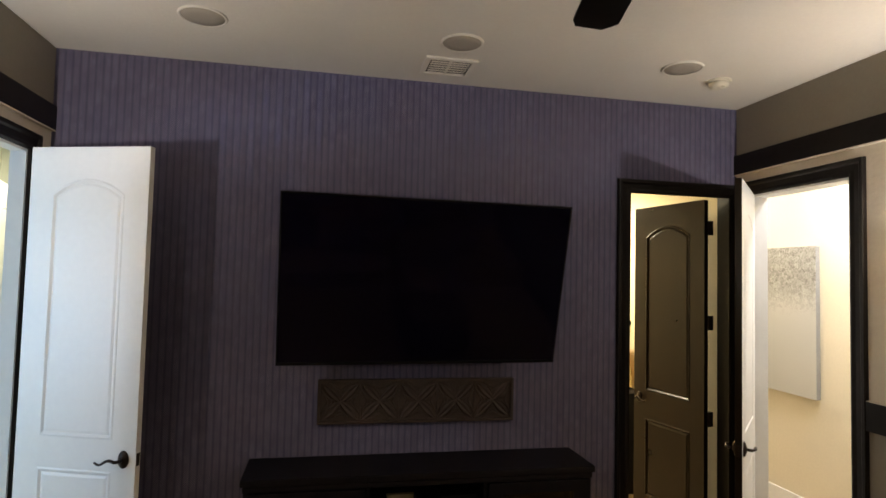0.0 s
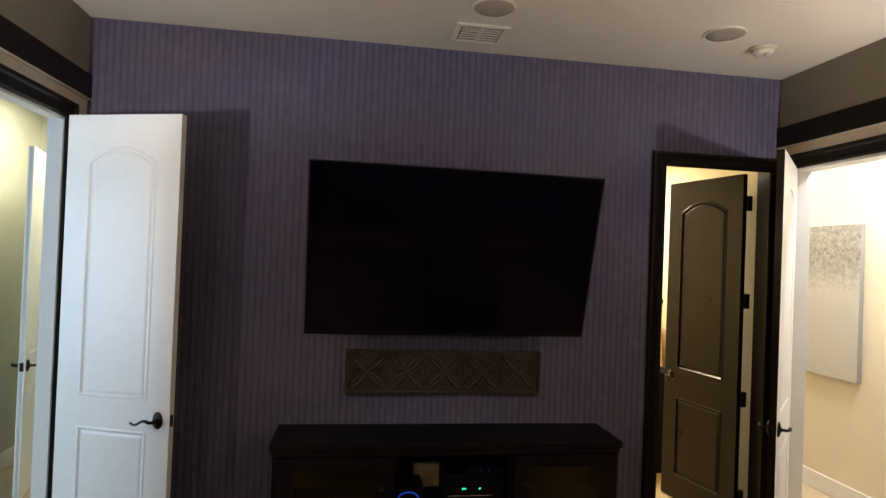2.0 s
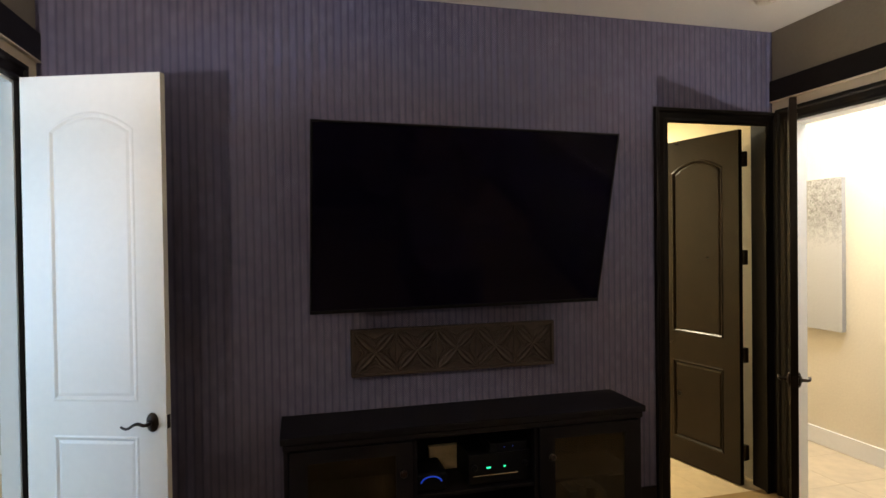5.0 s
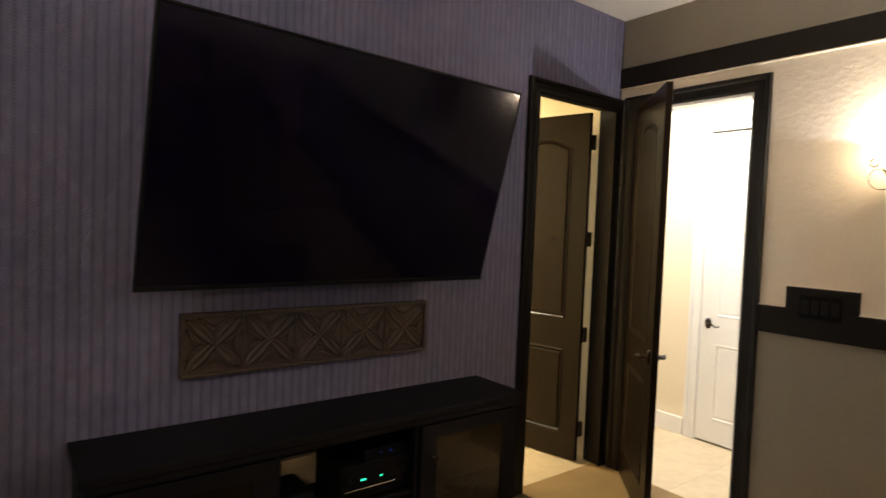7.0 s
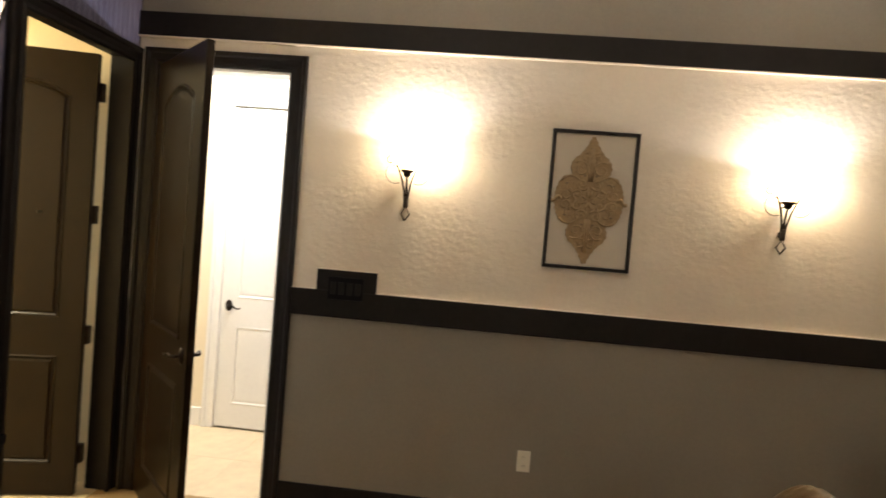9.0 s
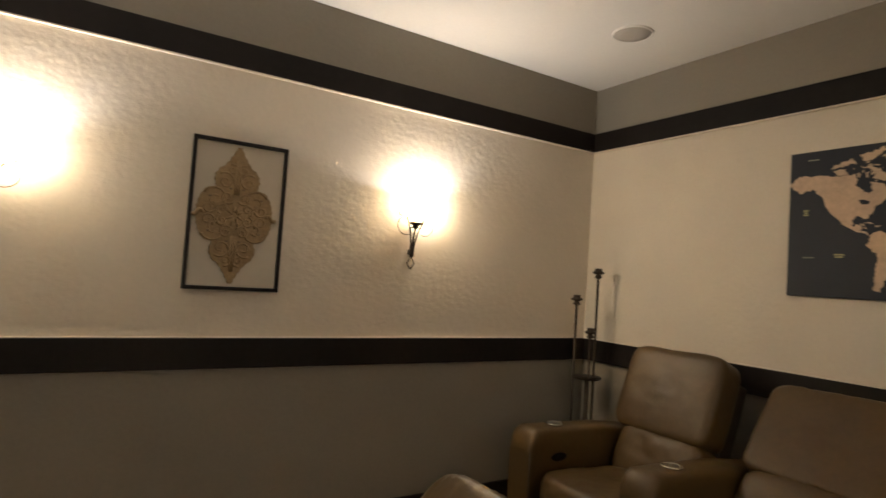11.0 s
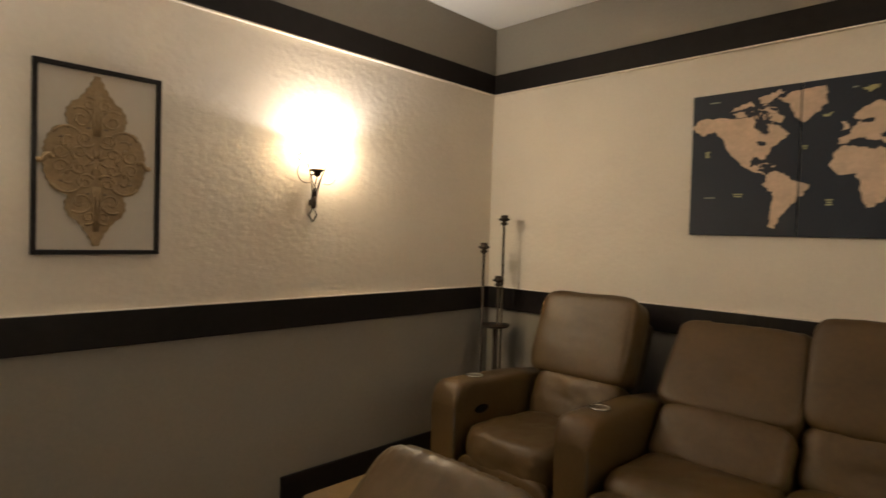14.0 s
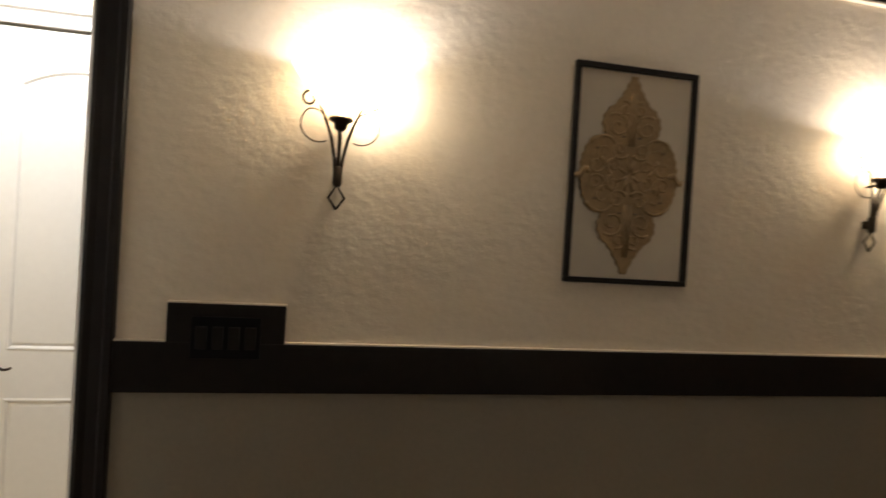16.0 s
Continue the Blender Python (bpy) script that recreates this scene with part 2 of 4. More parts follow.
def lathe(profile, n=24, close=True):
    """Spins (radius, z) pairs about z."""
    bm = bmesh.new()
    rings = [[bm.verts.new((r * math.cos(2 * math.pi * i / n), r * math.sin(2 * math.pi * i / n), z)) for i in range(n)] for r, z in profile]
    for a, b in zip(rings, rings[1:]):
        for i in range(n):
            bm.faces.new((a[i], a[(i + 1) % n], b[(i + 1) % n], b[i])).smooth = True
    if close:
        bm.faces.new(rings[0][::-1])
        bm.faces.new(rings[-1])
    return bm


def tube(points, r, n=8, bm=None, taper=1.0):
    """A round bar along points."""
    bm = bm or bmesh.new()
    pts = [Vector(p) for p in points]
    rings, up = [], Vector((0.13, 0.31, 0.94)).normalized()
    for i, p in enumerate(pts):
        d = (pts[min(i + 1, len(pts) - 1)] - pts[max(i - 1, 0)]).normalized()
        a = d.cross(up)
        if a.length < 0.05:
            a = d.cross(Vector((1, 0.2, 0)))
        a.normalize()
        c = d.cross(a)
        rr = r * (1 + (taper - 1) * i / max(1, len(pts) - 1))
        rings.append([bm.verts.new(p + a * rr * math.cos(2 * math.pi * k / n) + c * rr * math.sin(2 * math.pi * k / n)) for k in range(n)])
    for a, b in zip(rings, rings[1:]):
        for k in range(n):
            bm.faces.new((a[k], a[(k + 1) % n], b[(k + 1) % n], b[k])).smooth = True
    bm.faces.new(rings[0][::-1])
    bm.faces.new(rings[-1])
    return bm


def moved(bm, m):
    bmesh.ops.transform(bm, matrix=m, verts=bm.verts[:])
    return bm


def joined(*bms):
    out = bms[0]
    for b in bms[1:]:
        me = bpy.data.meshes.new("t")
        b.to_mesh(me)
        b.free()
        out.from_mesh(me)
        bpy.data.meshes.remove(me)
    return out


def mesh_of(name, bm, mats):
    bmesh.ops.recalc_face_normals(bm, faces=bm.faces[:])
    me = bpy.data.meshes.new(name)
    bm.to_mesh(me)
    bm.free()
    for m in mats if isinstance(mats, (list, tuple)) else [mats]:
        me.materials.append(m)
    return me


def part(name, bm, mat, parent, label=""):
    ob = new(name, mesh_of(name, bm, mat))
    ob.parent = parent
    return tagged(ob, label)


def thing(name, m, label, category, group=""):
    ob = new(name)
    ob.empty_display_size = 0.1
    ob.matrix_world = m
    return tagged(ob, label, category, group)


def solid(name, bm, mat, label, category, group="", m=None, kind=""):
    ob = new(name, mesh_of(name, bm, mat))
    if m is not None:
        ob.matrix_world = m
    return tagged(ob, label, category, group, kind)


def structure(name, bm, mat, label):
    return solid(name, bm, mat, label, name.split("_")[0], kind="structure")


def outline(pts, depth, bm=None):
    """A flat shape in x, z with that depth along -y (front at y=0)."""
    bm = bm or bmesh.new()
    front = [bm.verts.new((x, 0, z)) for x, z in pts]
    back = [bm.verts.new((x, depth, z)) for x, z in pts]
    edges = [bm.edges.new((front[i], front[(i + 1) % len(front)])) for i in range(len(front))]
    bmesh.ops.triangle_fill(bm, edges=edges, use_beauty=True)
    for i in range(len(front)):
        j = (i + 1) % len(front)
        bm.faces.new((front[i], front[j], back[j], back[i]))
    return bm

# ---- the rooms ----
XW, XE, YS, YN, ZC, T, TW = -1.61, 2.66, -0.235, 4.80, 3.054, 0.12, 0.075
DOORTOP = 2.437
HALL_Y, BATH_X, SIDE_Y = (3.912, 4.665), (1.846, 2.620), (3.965, 4.565)
HALLX = 3.72
BATHTOP = 2.472
SIDEX, SIDEN, BAYX, BAYY = -2.755, 6.62, -4.6, 5.25
BANDS = ((0, 1.10, 1), (1.10, 2.66, 0), (2.66, ZC, 1))


def wall_x(name, x0, x1, y0, y1, hole, label, mats, bands):
    """A wall that runs along y, banded in height, with an optional opening (y0, y1)."""
    bm = bmesh.new()
    for z0, z1, mi in bands:
        runs = [(y0, y1)]
        if hole and z0 < DOORTOP:
            runs = [(y0, hole[0]), (hole[1], y1)]
            if z1 > DOORTOP:
                box(bm, x0, x1, hole[0], hole[1], DOORTOP, z1, mi)
        for a, b in runs:
            box(bm, x0, x1, a, b, z0, z1, mi)
    return structure(name, bm, mats, label)


wall_x("wall_east", XE, XE + T, YS - T, YN + T, HALL_Y, "beige plaster wall with taupe lower and upper bands", (BEIGE, TAUPE), BANDS)
wall_x("wall_west", XW - TW, XW, YS - T, YN + T, SIDE_Y, "beige plaster wall with taupe bands and a doorway", (BEIGE, TAUPE), BANDS)
bm = bmesh.new()
for z0, z1, mi in BANDS:
    box(bm, XW, XE, YS - T, YS, z0, z1, mi)
structure("wall_south", bm, (BEIGE, TAUPE), "beige plaster back wall with taupe bands")
bm = bmesh.new()
box(bm, XW, BATH_X[0], YN, YN + T, 0, ZC)
box(bm, BATH_X[1], XE, YN, YN + T, 0, ZC)
box(bm, BATH_X[0], BATH_X[1], YN, YN + T, BATHTOP, ZC)
structure("wall_north", bm, PAPER, "dark purple-brown herringbone wallpaper accent wall")
bm = bmesh.new()
box(bm, XW - TW, XE + T, YS - T, YN + T, ZC, ZC + 0.1)
structure("ceiling", bm, CEIL, "off-white painted ceiling")
bm = bmesh.new()
box(bm, XW, XE + 0.005, YS, YN + 0.05, -0.1, 0.0)
structure("floor", bm, CARPET, "tan carpet floor")
bm = rbox(XW, XE, YS, 1.250, 0.0, 0.206, 0.018, 3)
structure("platform", bm, CARPET, "raised carpeted seating platform")

# hall behind the east doorway
wall_x("wall_hall_far", HALLX, HALLX + T, 2.0, 8.0, (3.955, 4.716), "cream hall wall", (CREAM,), ((0, ZC, 0),))
# Unseen box, added to close the opening so the door's gap stays dark.
bm = bmesh.new()
box(bm, HALLX + T, HALLX + T + 0.02, 3.9, 4.8, -0.1, 2.6)
structure("wall_behind_hall_door", bm, CREAM, "unseen added backing that keeps the hall door gap dark")
bm = bmesh.new()
box(bm, XE + T, HALLX, 2.0 - T, 2.0, 0, ZC)
box(bm, XE + T, HALLX, 8.0, 8.0 + T, 0, ZC)
structure("wall_hall_ends", bm, CREAM, "cream hall end wall")
bm = bmesh.new()
box(bm, XE + 0.004 + T, XE + T + 0.02, YN + T, 8.0, 0, ZC)
box(bm, XE, XE + T + 0.004, YN + T, 8.0, 0, ZC)
structure("wall_hall_near", bm, CREAM, "cream wall between hall and washroom")
bm = bmesh.new()
box(bm, XE + T, HALLX + T, 2.0, 8.0, ZC, ZC + 0.1)
structure("ceiling_hall", bm, CEIL, "white hall ceiling")
# washroom behind the north doorway
bm = bmesh.new()
box(bm, 0.9 - T, 0.9, YN + T, 7.4, 0, 2.9)
box(bm, 0.9 - T, XE, 7.4, 7.4 + T, 0, 2.9)
box(bm, 0.9, BATH_X[0], YN + T, YN + T + 0.01, 0, 2.9)
box(bm, BATH_X[0], BATH_X[1], YN + T, YN + T + 0.01, BATHTOP, 2.9)
structure("wall_washroom", bm, CREAM, "warm cream washroom walls")
bm = bmesh.new()
box(bm, 0.9 - T, XE, YN + T, 7.4 + T, 2.9, 3.0)
structure("ceiling_washroom", bm, CREAM, "cream washroom ceiling")
# side room behind the west doorway
bm = bmesh.new()
box(bm, SIDEX - T, SIDEX, BAYY + T, SIDEN, 0, 2.9)
# Unseen bay, added so the daylight lamp can face the doorway.
box(bm, BAYX, SIDEX, BAYY, BAYY + T, 0, 2.9)
box(bm, BAYX - T, BAYX, 2.4, BAYY + T, 0, 2.9)
box(bm, BAYX - T, XW - TW, 2.4 - T, 2.4, 0, 2.9)
box(bm, SIDEX - T, XW, SIDEN, SIDEN + T, 0, 2.9)
box(bm, XW - TW, XW, YN + T, SIDEN, 0, 2.9)
structure("wall_side_room", bm, SAGE, "pale sage-green side room walls with an added unseen bay")
bm = bmesh.new()
box(bm, BAYX - T, XW - TW, 2.4, SIDEN, 2.9, 3.0)
structure("ceiling_side_room", bm, CEIL, "white side room ceiling")
bm = bmesh.new()
box(bm, BAYX, XW, 2.4, SIDEN, -0.1, -0.003)
structure("floor_side_room", bm, TILE, "beige stone floor in the side room")


def tiles(name, x0, x1, y0, y1, size, label):
    bm = bmesh.new()
    box(bm, x0, x1, y0, y1, -0.1, -0.006)
    base = structure(name, bm, GROUT, label)
    nx, ny = max(1, round((x1 - x0) / size)), max(1, round((y1 - y0) / size))
    sx, sy, g = (x1 - x0) / nx, (y1 - y0) / ny, 0.0005
    b = bmesh.new()
    box(b, g, sx - g, g, sy - g, 0, 0.005)
    top = [f for f in b.faces if f.calc_center_median().z > 0.004]
    bmesh.ops.bevel(b, geom=[e for f in top for e in f.edges], offset=0.0008, segments=1, affect="EDGES")
    me = mesh_of("tile", b, TILE)
    for i in range(nx):
        for j in range(ny):
            ob = new("tile", me)
            ob.location = (x0 + i * sx, y0 + j * sy, -0.006)
            ob.parent = base


# ---- trim ----


def strip(name, runs, label, mat=BLACKWOOD, r=0.004):
    """Boards (x0, x1, y0, y1, z0, z1), joined."""
    bms = [rbox(*run, r, 2) for run in runs]
    return structure(name, joined(*bms), mat, label)


P = 0.022
strip("trim_crown_east", [(XE - P, XE, YS, YN, 2.593, 2.727)], "black painted picture rail board")
strip("trim_crown_west", [(XW, XW + P, YS, YN, 2.593, 2.727)], "black painted picture rail board")
strip("trim_crown_south", [(XW + P, XE - P, YS, YS + P, 2.593, 2.727)], "black painted picture rail board")
strip("trim_rail_east", [(XE - P, XE, YS, HALL_Y[0] - 0.092, 1.104, 1.254), (XE - P + 0.002, XE, 3.345, 3.681, 1.25, 1.370)], "black painted chair rail raised round the switches")
strip("trim_rail_west", [(XW, XW + P, YS, SIDE_Y[0] - 0.092, 1.104, 1.254)], "black painted chair rail board")
strip("trim_rail_south", [(XW + P, XE - P, YS, YS + P, 1.104, 1.254)], "black painted chair rail board")
strip("baseboard_east", [(XE - 0.018, XE, 1.262, HALL_Y[0] - 0.092, 0, 0.15), (XE - 0.019, XE, YS, 1.38, 0.2, 0.335), (XE - 0.0195, XE, 1.252, 1.38, 0.0, 0.3)], "black baseboard stepping up onto the platform")
strip("baseboard_south", [(XW, XE - 0.02, YS, YS + 0.018, 0.2, 0.325)], "black baseboard on the platform")
strip("baseboard_west", [(XW, XW + 0.018, 1.262, SIDE_Y[0] - 0.092, 0, 0.15), (XW, XW + 0.018, YS + 0.02, 1.262, 0.2, 0.325)], "black baseboard")
strip("baseboard_north", [(XW, BATH_X[0] - 0.092, YN - 0.018, YN, 0, 0.15)], "black baseboard")
strip("baseboard_hall", [(HALLX - 0.016, HALLX, 4.818, 8.0, 0, 0.14), (HALLX - 0.016, HALLX, 2.0, 3.83, 0, 0.14)], "white hall baseboard", WHITE)
strip("baseboard_side_room", [(SIDEX, SIDEX + 0.016, BAYY + 0.002, SIDEN, 0, 0.14), (BAYX, SIDEX, BAYY - 0.016, BAYY, 0, 0.14), (SIDEX + 0.018, XW - TW, SIDEN - 0.016, SIDEN, 0, 0.14), (XW - TW - 0.016, XW - TW, SIDE_Y[1] + 0.1, SIDEN - 0.02, 0, 0.14)], "white baseboard", WHITE)

strip("trim_crown_edge", [(XE - P, XE, YS + P, YN, 2.586, 2.5935), (XW, XW + P, YS + P, YN, 2.586, 2.5935), (XW, XE, YS, YS + P, 2.586, 2.5935)], "pale painted lower edge of the picture rail", BEIGE, 0.001)
strip("trim_rail_edge", [(XE - P + 0.003, XE, YS + P, 3.345, 1.253, 1.2585), (XE - P + 0.003, XE, 3.681, HALL_Y[0] - 0.092, 1.253, 1.2585), (XE - P + 0.003, XE, 3.345, 3.681, 1.369, 1.374), (XW, XW + P - 0.003, YS + P, SIDE_Y[0] - 0.092, 1.253, 1.2585), (XW, XE, YS, YS + P - 0.003, 1.253, 1.2585)], "pale upper edge of the chair rail", BEIGE, 0.001)
PROFILE = ((0.0, 0.0), (0.0, 0.014), (0.012, 0.018), (0.030, 0.012), (0.060, 0.014), (0.070, 0.024), (0.088, 0.026), (0.092, 0.020), (0.092, 0.0))


def casing(name, a, b, top, m, mat, label, right=True, left=True):
    """A moulded frame round an opening from a to b along local x, standing proud towards local -y."""
    bm = bmesh.new()
    loops = []
    for x, z, sx, sz in ((a, 0, -1, 0), (a, top, -1, 1), (b, top, 1, 1), (b, 0, 1, 0)):
        loops.append([bm.verts.new((x + sx * o, -d, z + sz * o)) for o, d in PROFILE])
    for p, q in zip(loops, loops[1:]):
        for i in range(len(PROFILE) - 1):
            bm.faces.new((p[i], p[i + 1], q[i + 1], q[i]))
    for lp in (loops[0], loops[-1]):
        bm.faces.new(lp)
    ob = structure(name, bm, mat, label)
    ob.matrix_world = m
    return ob


def jamb(name, a, b, top, depth, m, mat, label):
    """The lining of an opening, with a door stop."""
    bm = bmesh.new()
    t = 0.014
    d0, d1 = 0.001, depth - 0.001
    box(bm, a, a + t, d0, d1, 0, top)
    box(bm, b - t, b, d0, d1, 0, top)
    box(bm, a + t, b - t, d0, d1, top - t, top)
    ob = structure(name, bm, mat, label)
    ob.matrix_world = m
    return ob


EAST = Matrix(((0, 1, 0, XE), (-1, 0, 0, 0), (0, 0, 1, 0), (0, 0, 0, 1)))       # local x runs along -y, local y into the wall
WEST = Matrix(((0, -1, 0, XW), (1, 0, 0, 0), (0, 0, 1, 0), (0, 0, 0, 1)))
NORTH = pose(0, YN, 0)
casing("trim_hall_door", -HALL_Y[1], -HALL_Y[0], DOORTOP, EAST, BLACKWOOD, "moulded black door casing")
casing("trim_washroom_door", BATH_X[0] + 0.010, BATH_X[1] - 0.030, DOORTOP - 0.008, NORTH, BLACKWOOD, "moulded black door casing")
casing("trim_side_door", SIDE_Y[0], SIDE_Y[1], DOORTOP, WEST, BLACKWOOD, "moulded black door casing")
jamb("trim_hall_jamb", -HALL_Y[1], -HALL_Y[0], DOORTOP, T, EAST, WHITE, "white door lining")
jamb("trim_washroom_jamb", BATH_X[0], BATH_X[1], BATHTOP, T + 0.01, NORTH, BLACKWOOD, "black door lining")
jamb("trim_side_jamb", SIDE_Y[0], SIDE_Y[1], DOORTOP, TW, WEST, WHITE, "white door lining")
HALLFAR = Matrix(((0, 1, 0, HALLX), (-1, 0, 0, 0), (0, 0, 1, 0), (0, 0, 0, 1)))
casing("trim_hall_white", -4.716, -3.955, DOORTOP, HALLFAR, WHITE, "white moulded door casing in the hall")

# ---- doors ----


def arch(x0, x1, z0, z1, rise, n=12):
    pts = [(x0, z0), (x1, z0)]
    for i in range(n + 1):
        u = i / n
        pts.append((x1 + (x0 - x1) * u, z1 - rise + rise * (1 - (2 * u - 1) ** 2)))
    return pts


def shrink(pts, by):
    """Moves a convex outline inwards."""
    out = []
    k = len(pts)
    for i in range(k):
        p, a, b = Vector(pts[i]), Vector(pts[i - 1]), Vector(pts[(i + 1) % k])
        d1, d2 = (p - a).normalized(), (b - p).normalized()
        n1, n2 = Vector((-d1.y, d1.x)), Vector((-d2.y, d2.x))
        nn = (n1 + n2).normalized()
        out.append(tuple(p + nn * by / max(0.4, nn.dot(n1))))
    return out


def door_face(w, h, rail=(0.772, 0.985), relief=0.8):
    """One moulded face with two sunk panels, the upper one arched; front at y=0, towards -y."""
    bm = bmesh.new()
    s = 0.125 if w > 0.6 else 0.11
    outer = [(0, 0), (w, 0), (w, h), (0, h)]
    panels = [arch(s, w - s, 0.175, rail[0], 0.0, 2), arch(s, w - s, rail[1], h - 0.160, 0.078)]
    loops = []
    for pts in [outer] + panels:
        vs = [bm.verts.new((x, 0, z)) for x, z in pts]
        loops.append(vs)
    edges = []
    for vs in loops:
        edges += [bm.edges.new((vs[i], vs[(i + 1) % len(vs)])) for i in range(len(vs))]
    bmesh.ops.triangle_fill(bm, edges=edges, use_beauty=True)
    for pts, vs in zip(panels, loops[1:]):
        prev = vs
        for by, depth in ((0.006, -0.0026), (0.011, -0.0026), (0.022, 0.0045), (0.036, 0.0010)):
            cur = [bm.verts.new((x, depth * relief, z)) for x, z in shrink(pts, by)]
            for i in range(len(cur)):
                j = (i + 1) % len(cur)
                bm.faces.new((prev[i], prev[j], cur[j], cur[i]))
            prev = cur
        es = [bm.edges.get((prev[i], prev[(i + 1) % len(prev)])) for i in range(len(prev))]
        bmesh.ops.triangle_fill(bm, edges=es, use_beauty=True)
    return bm


def lever(side, mirror=1):
    """Oval rosette and a curved lever on the face towards -y; the lever runs along x * side."""
    rose = moved(lathe(((0.034, 0.0), (0.034, 0.004), (0.029, 0.010), (0.018, 0.014), (0.012, 0.018))), Matrix.Diagonal((0.82, 1.25, 1, 1)))
    rose = moved(rose, pose(0, 0, 0, 90, 0, 0))
    pts = [(0, -0.010, 0), (0, -0.042, 0), (0.012 * side, -0.052, 0.001)]
    for i in range(1, 9):
        u = i / 8
        pts.append((side * (0.012 + 0.100 * u), -0.052 - 0.004 * math.sin(math.pi * u), 0.010 * math.sin(2 * math.pi * u) - 0.006 * u))
    bar = tube(pts, 0.0085, 8, taper=0.62)
    return rose, bar


def door(name, hinge, direction, w, h, z, near, far, label, kind="door", latch=True, knob_z=0.925, thick=0.036, hinges=0, hinge_dir=(0, 0), rail=(0.772, 0.985)):
    """A leaf from the hinge along a direction; near: material of the face to the left of that direction's right side."""
    ang = math.degrees(math.atan2(direction[1], direction[0]))
    d = thing(name, pose(hinge[0], hinge[1], z, 0, 0, ang), label, "door")
    core = bmesh.new()
    g = 0.012
    box(core, 0.0, w, g, thick - g, 0, h)
    box(core, 0.0, 0.004, 0.0005, thick - 0.0005, 0, h)
    box(core, w - 0.004, w, 0.0005, thick - 0.0005, 0, h)
    box(core, 0.004, w - 0.004, 0.0005, thick - 0.0005, h - 0.004, h)
    box(core, 0.004, w - 0.004, 0.0005, thick - 0.0005, 0, 0.004)
    part("leaf", core, near, d)
    f = part("panelled_face", door_face(w, h, rail, 1.6 if near is DOORDARK else 0.85), near, d)
    b = part("panelled_face", moved(door_face(w, h, rail, 1.6 if far is DOORDARK else 0.85), pose(w, thick, 0, 0, 0, 180)), far, d)
    for side in (0, 1):
        rose, bar = lever(-1 if side == 0 else 1)
        m = pose(w - 0.062, 0, knob_z) if side == 0 else pose(w - 0.062, thick, knob_z, 0, 0, 180)
        hnd = part("rosette", moved(rose, m), BRONZE, d, "dark bronze oval rosette")
        part("lever", moved(bar, m), BRONZE, hnd, "curved dark bronze lever")
    if latch:
        part("latch_plate", rbox(w - 0.001, w + 0.0015, 0.006, thick - 0.006, knob_z - 0.03, knob_z + 0.03, 0.0008, 1), BRONZE, d)
    for i in range(hinges):
        zz = 0.22 + i * (h - 0.42) / (hinges - 1)
        hb = lathe(((0.008, -0.05), (0.008, 0.05)), 10)
        hb = moved(hb, pose(hinge_dir[0], hinge_dir[1], zz))
        x0, x1 = sorted((hinge_dir[0], 0.002))
        leafb = bmesh.new()
        box(leafb, x0 - 0.006, x1 + 0.012, hinge_dir[1] - 0.034, hinge_dir[1] + 0.006, zz - 0.05, zz + 0.05)
        part("hinge", joined(hb, leafb), BRONZE, d)
    return d


def unit(x, y):
    k = math.hypot(x, y)
    return (x / k, y / k)


door("hall_door", (2.640, 4.660), unit(-0.70, -0.714), 0.750, 2.425, 0.008, DOORDARK, WHITE, "open two-panel door, espresso room side and white hall side")
door("washroom_door", (2.534, 4.930), unit(-0.212, 0.977), 0.690, 2.425, 0.008, DOORDARK, DOORDARK, "open dark espresso two-panel arched door", hinges=4, hinge_dir=(-0.012, 0.004))
door("side_door", (-1.575, 4.535), unit(0.945, -0.325), 0.645, 2.436, 0.008, WHITE, DOORDARK, "open white two-panel door with bronze lever", rail=(0.862, 1.012))
door("closet_door", (-2.515, 6.325), unit(0.193, -0.717), 0.745, 2.425, 0.008, WHITE, WHITE, "white panel door standing open in the side room")
door("white_hall_door", (HALLX + 0.030, 3.9575), (0, 1), 0.7565, 2.408, 0.014, WHITE, WHITE, "closed white two-panel door in the hall", thick=0.034)

# ---- wall sconces ----


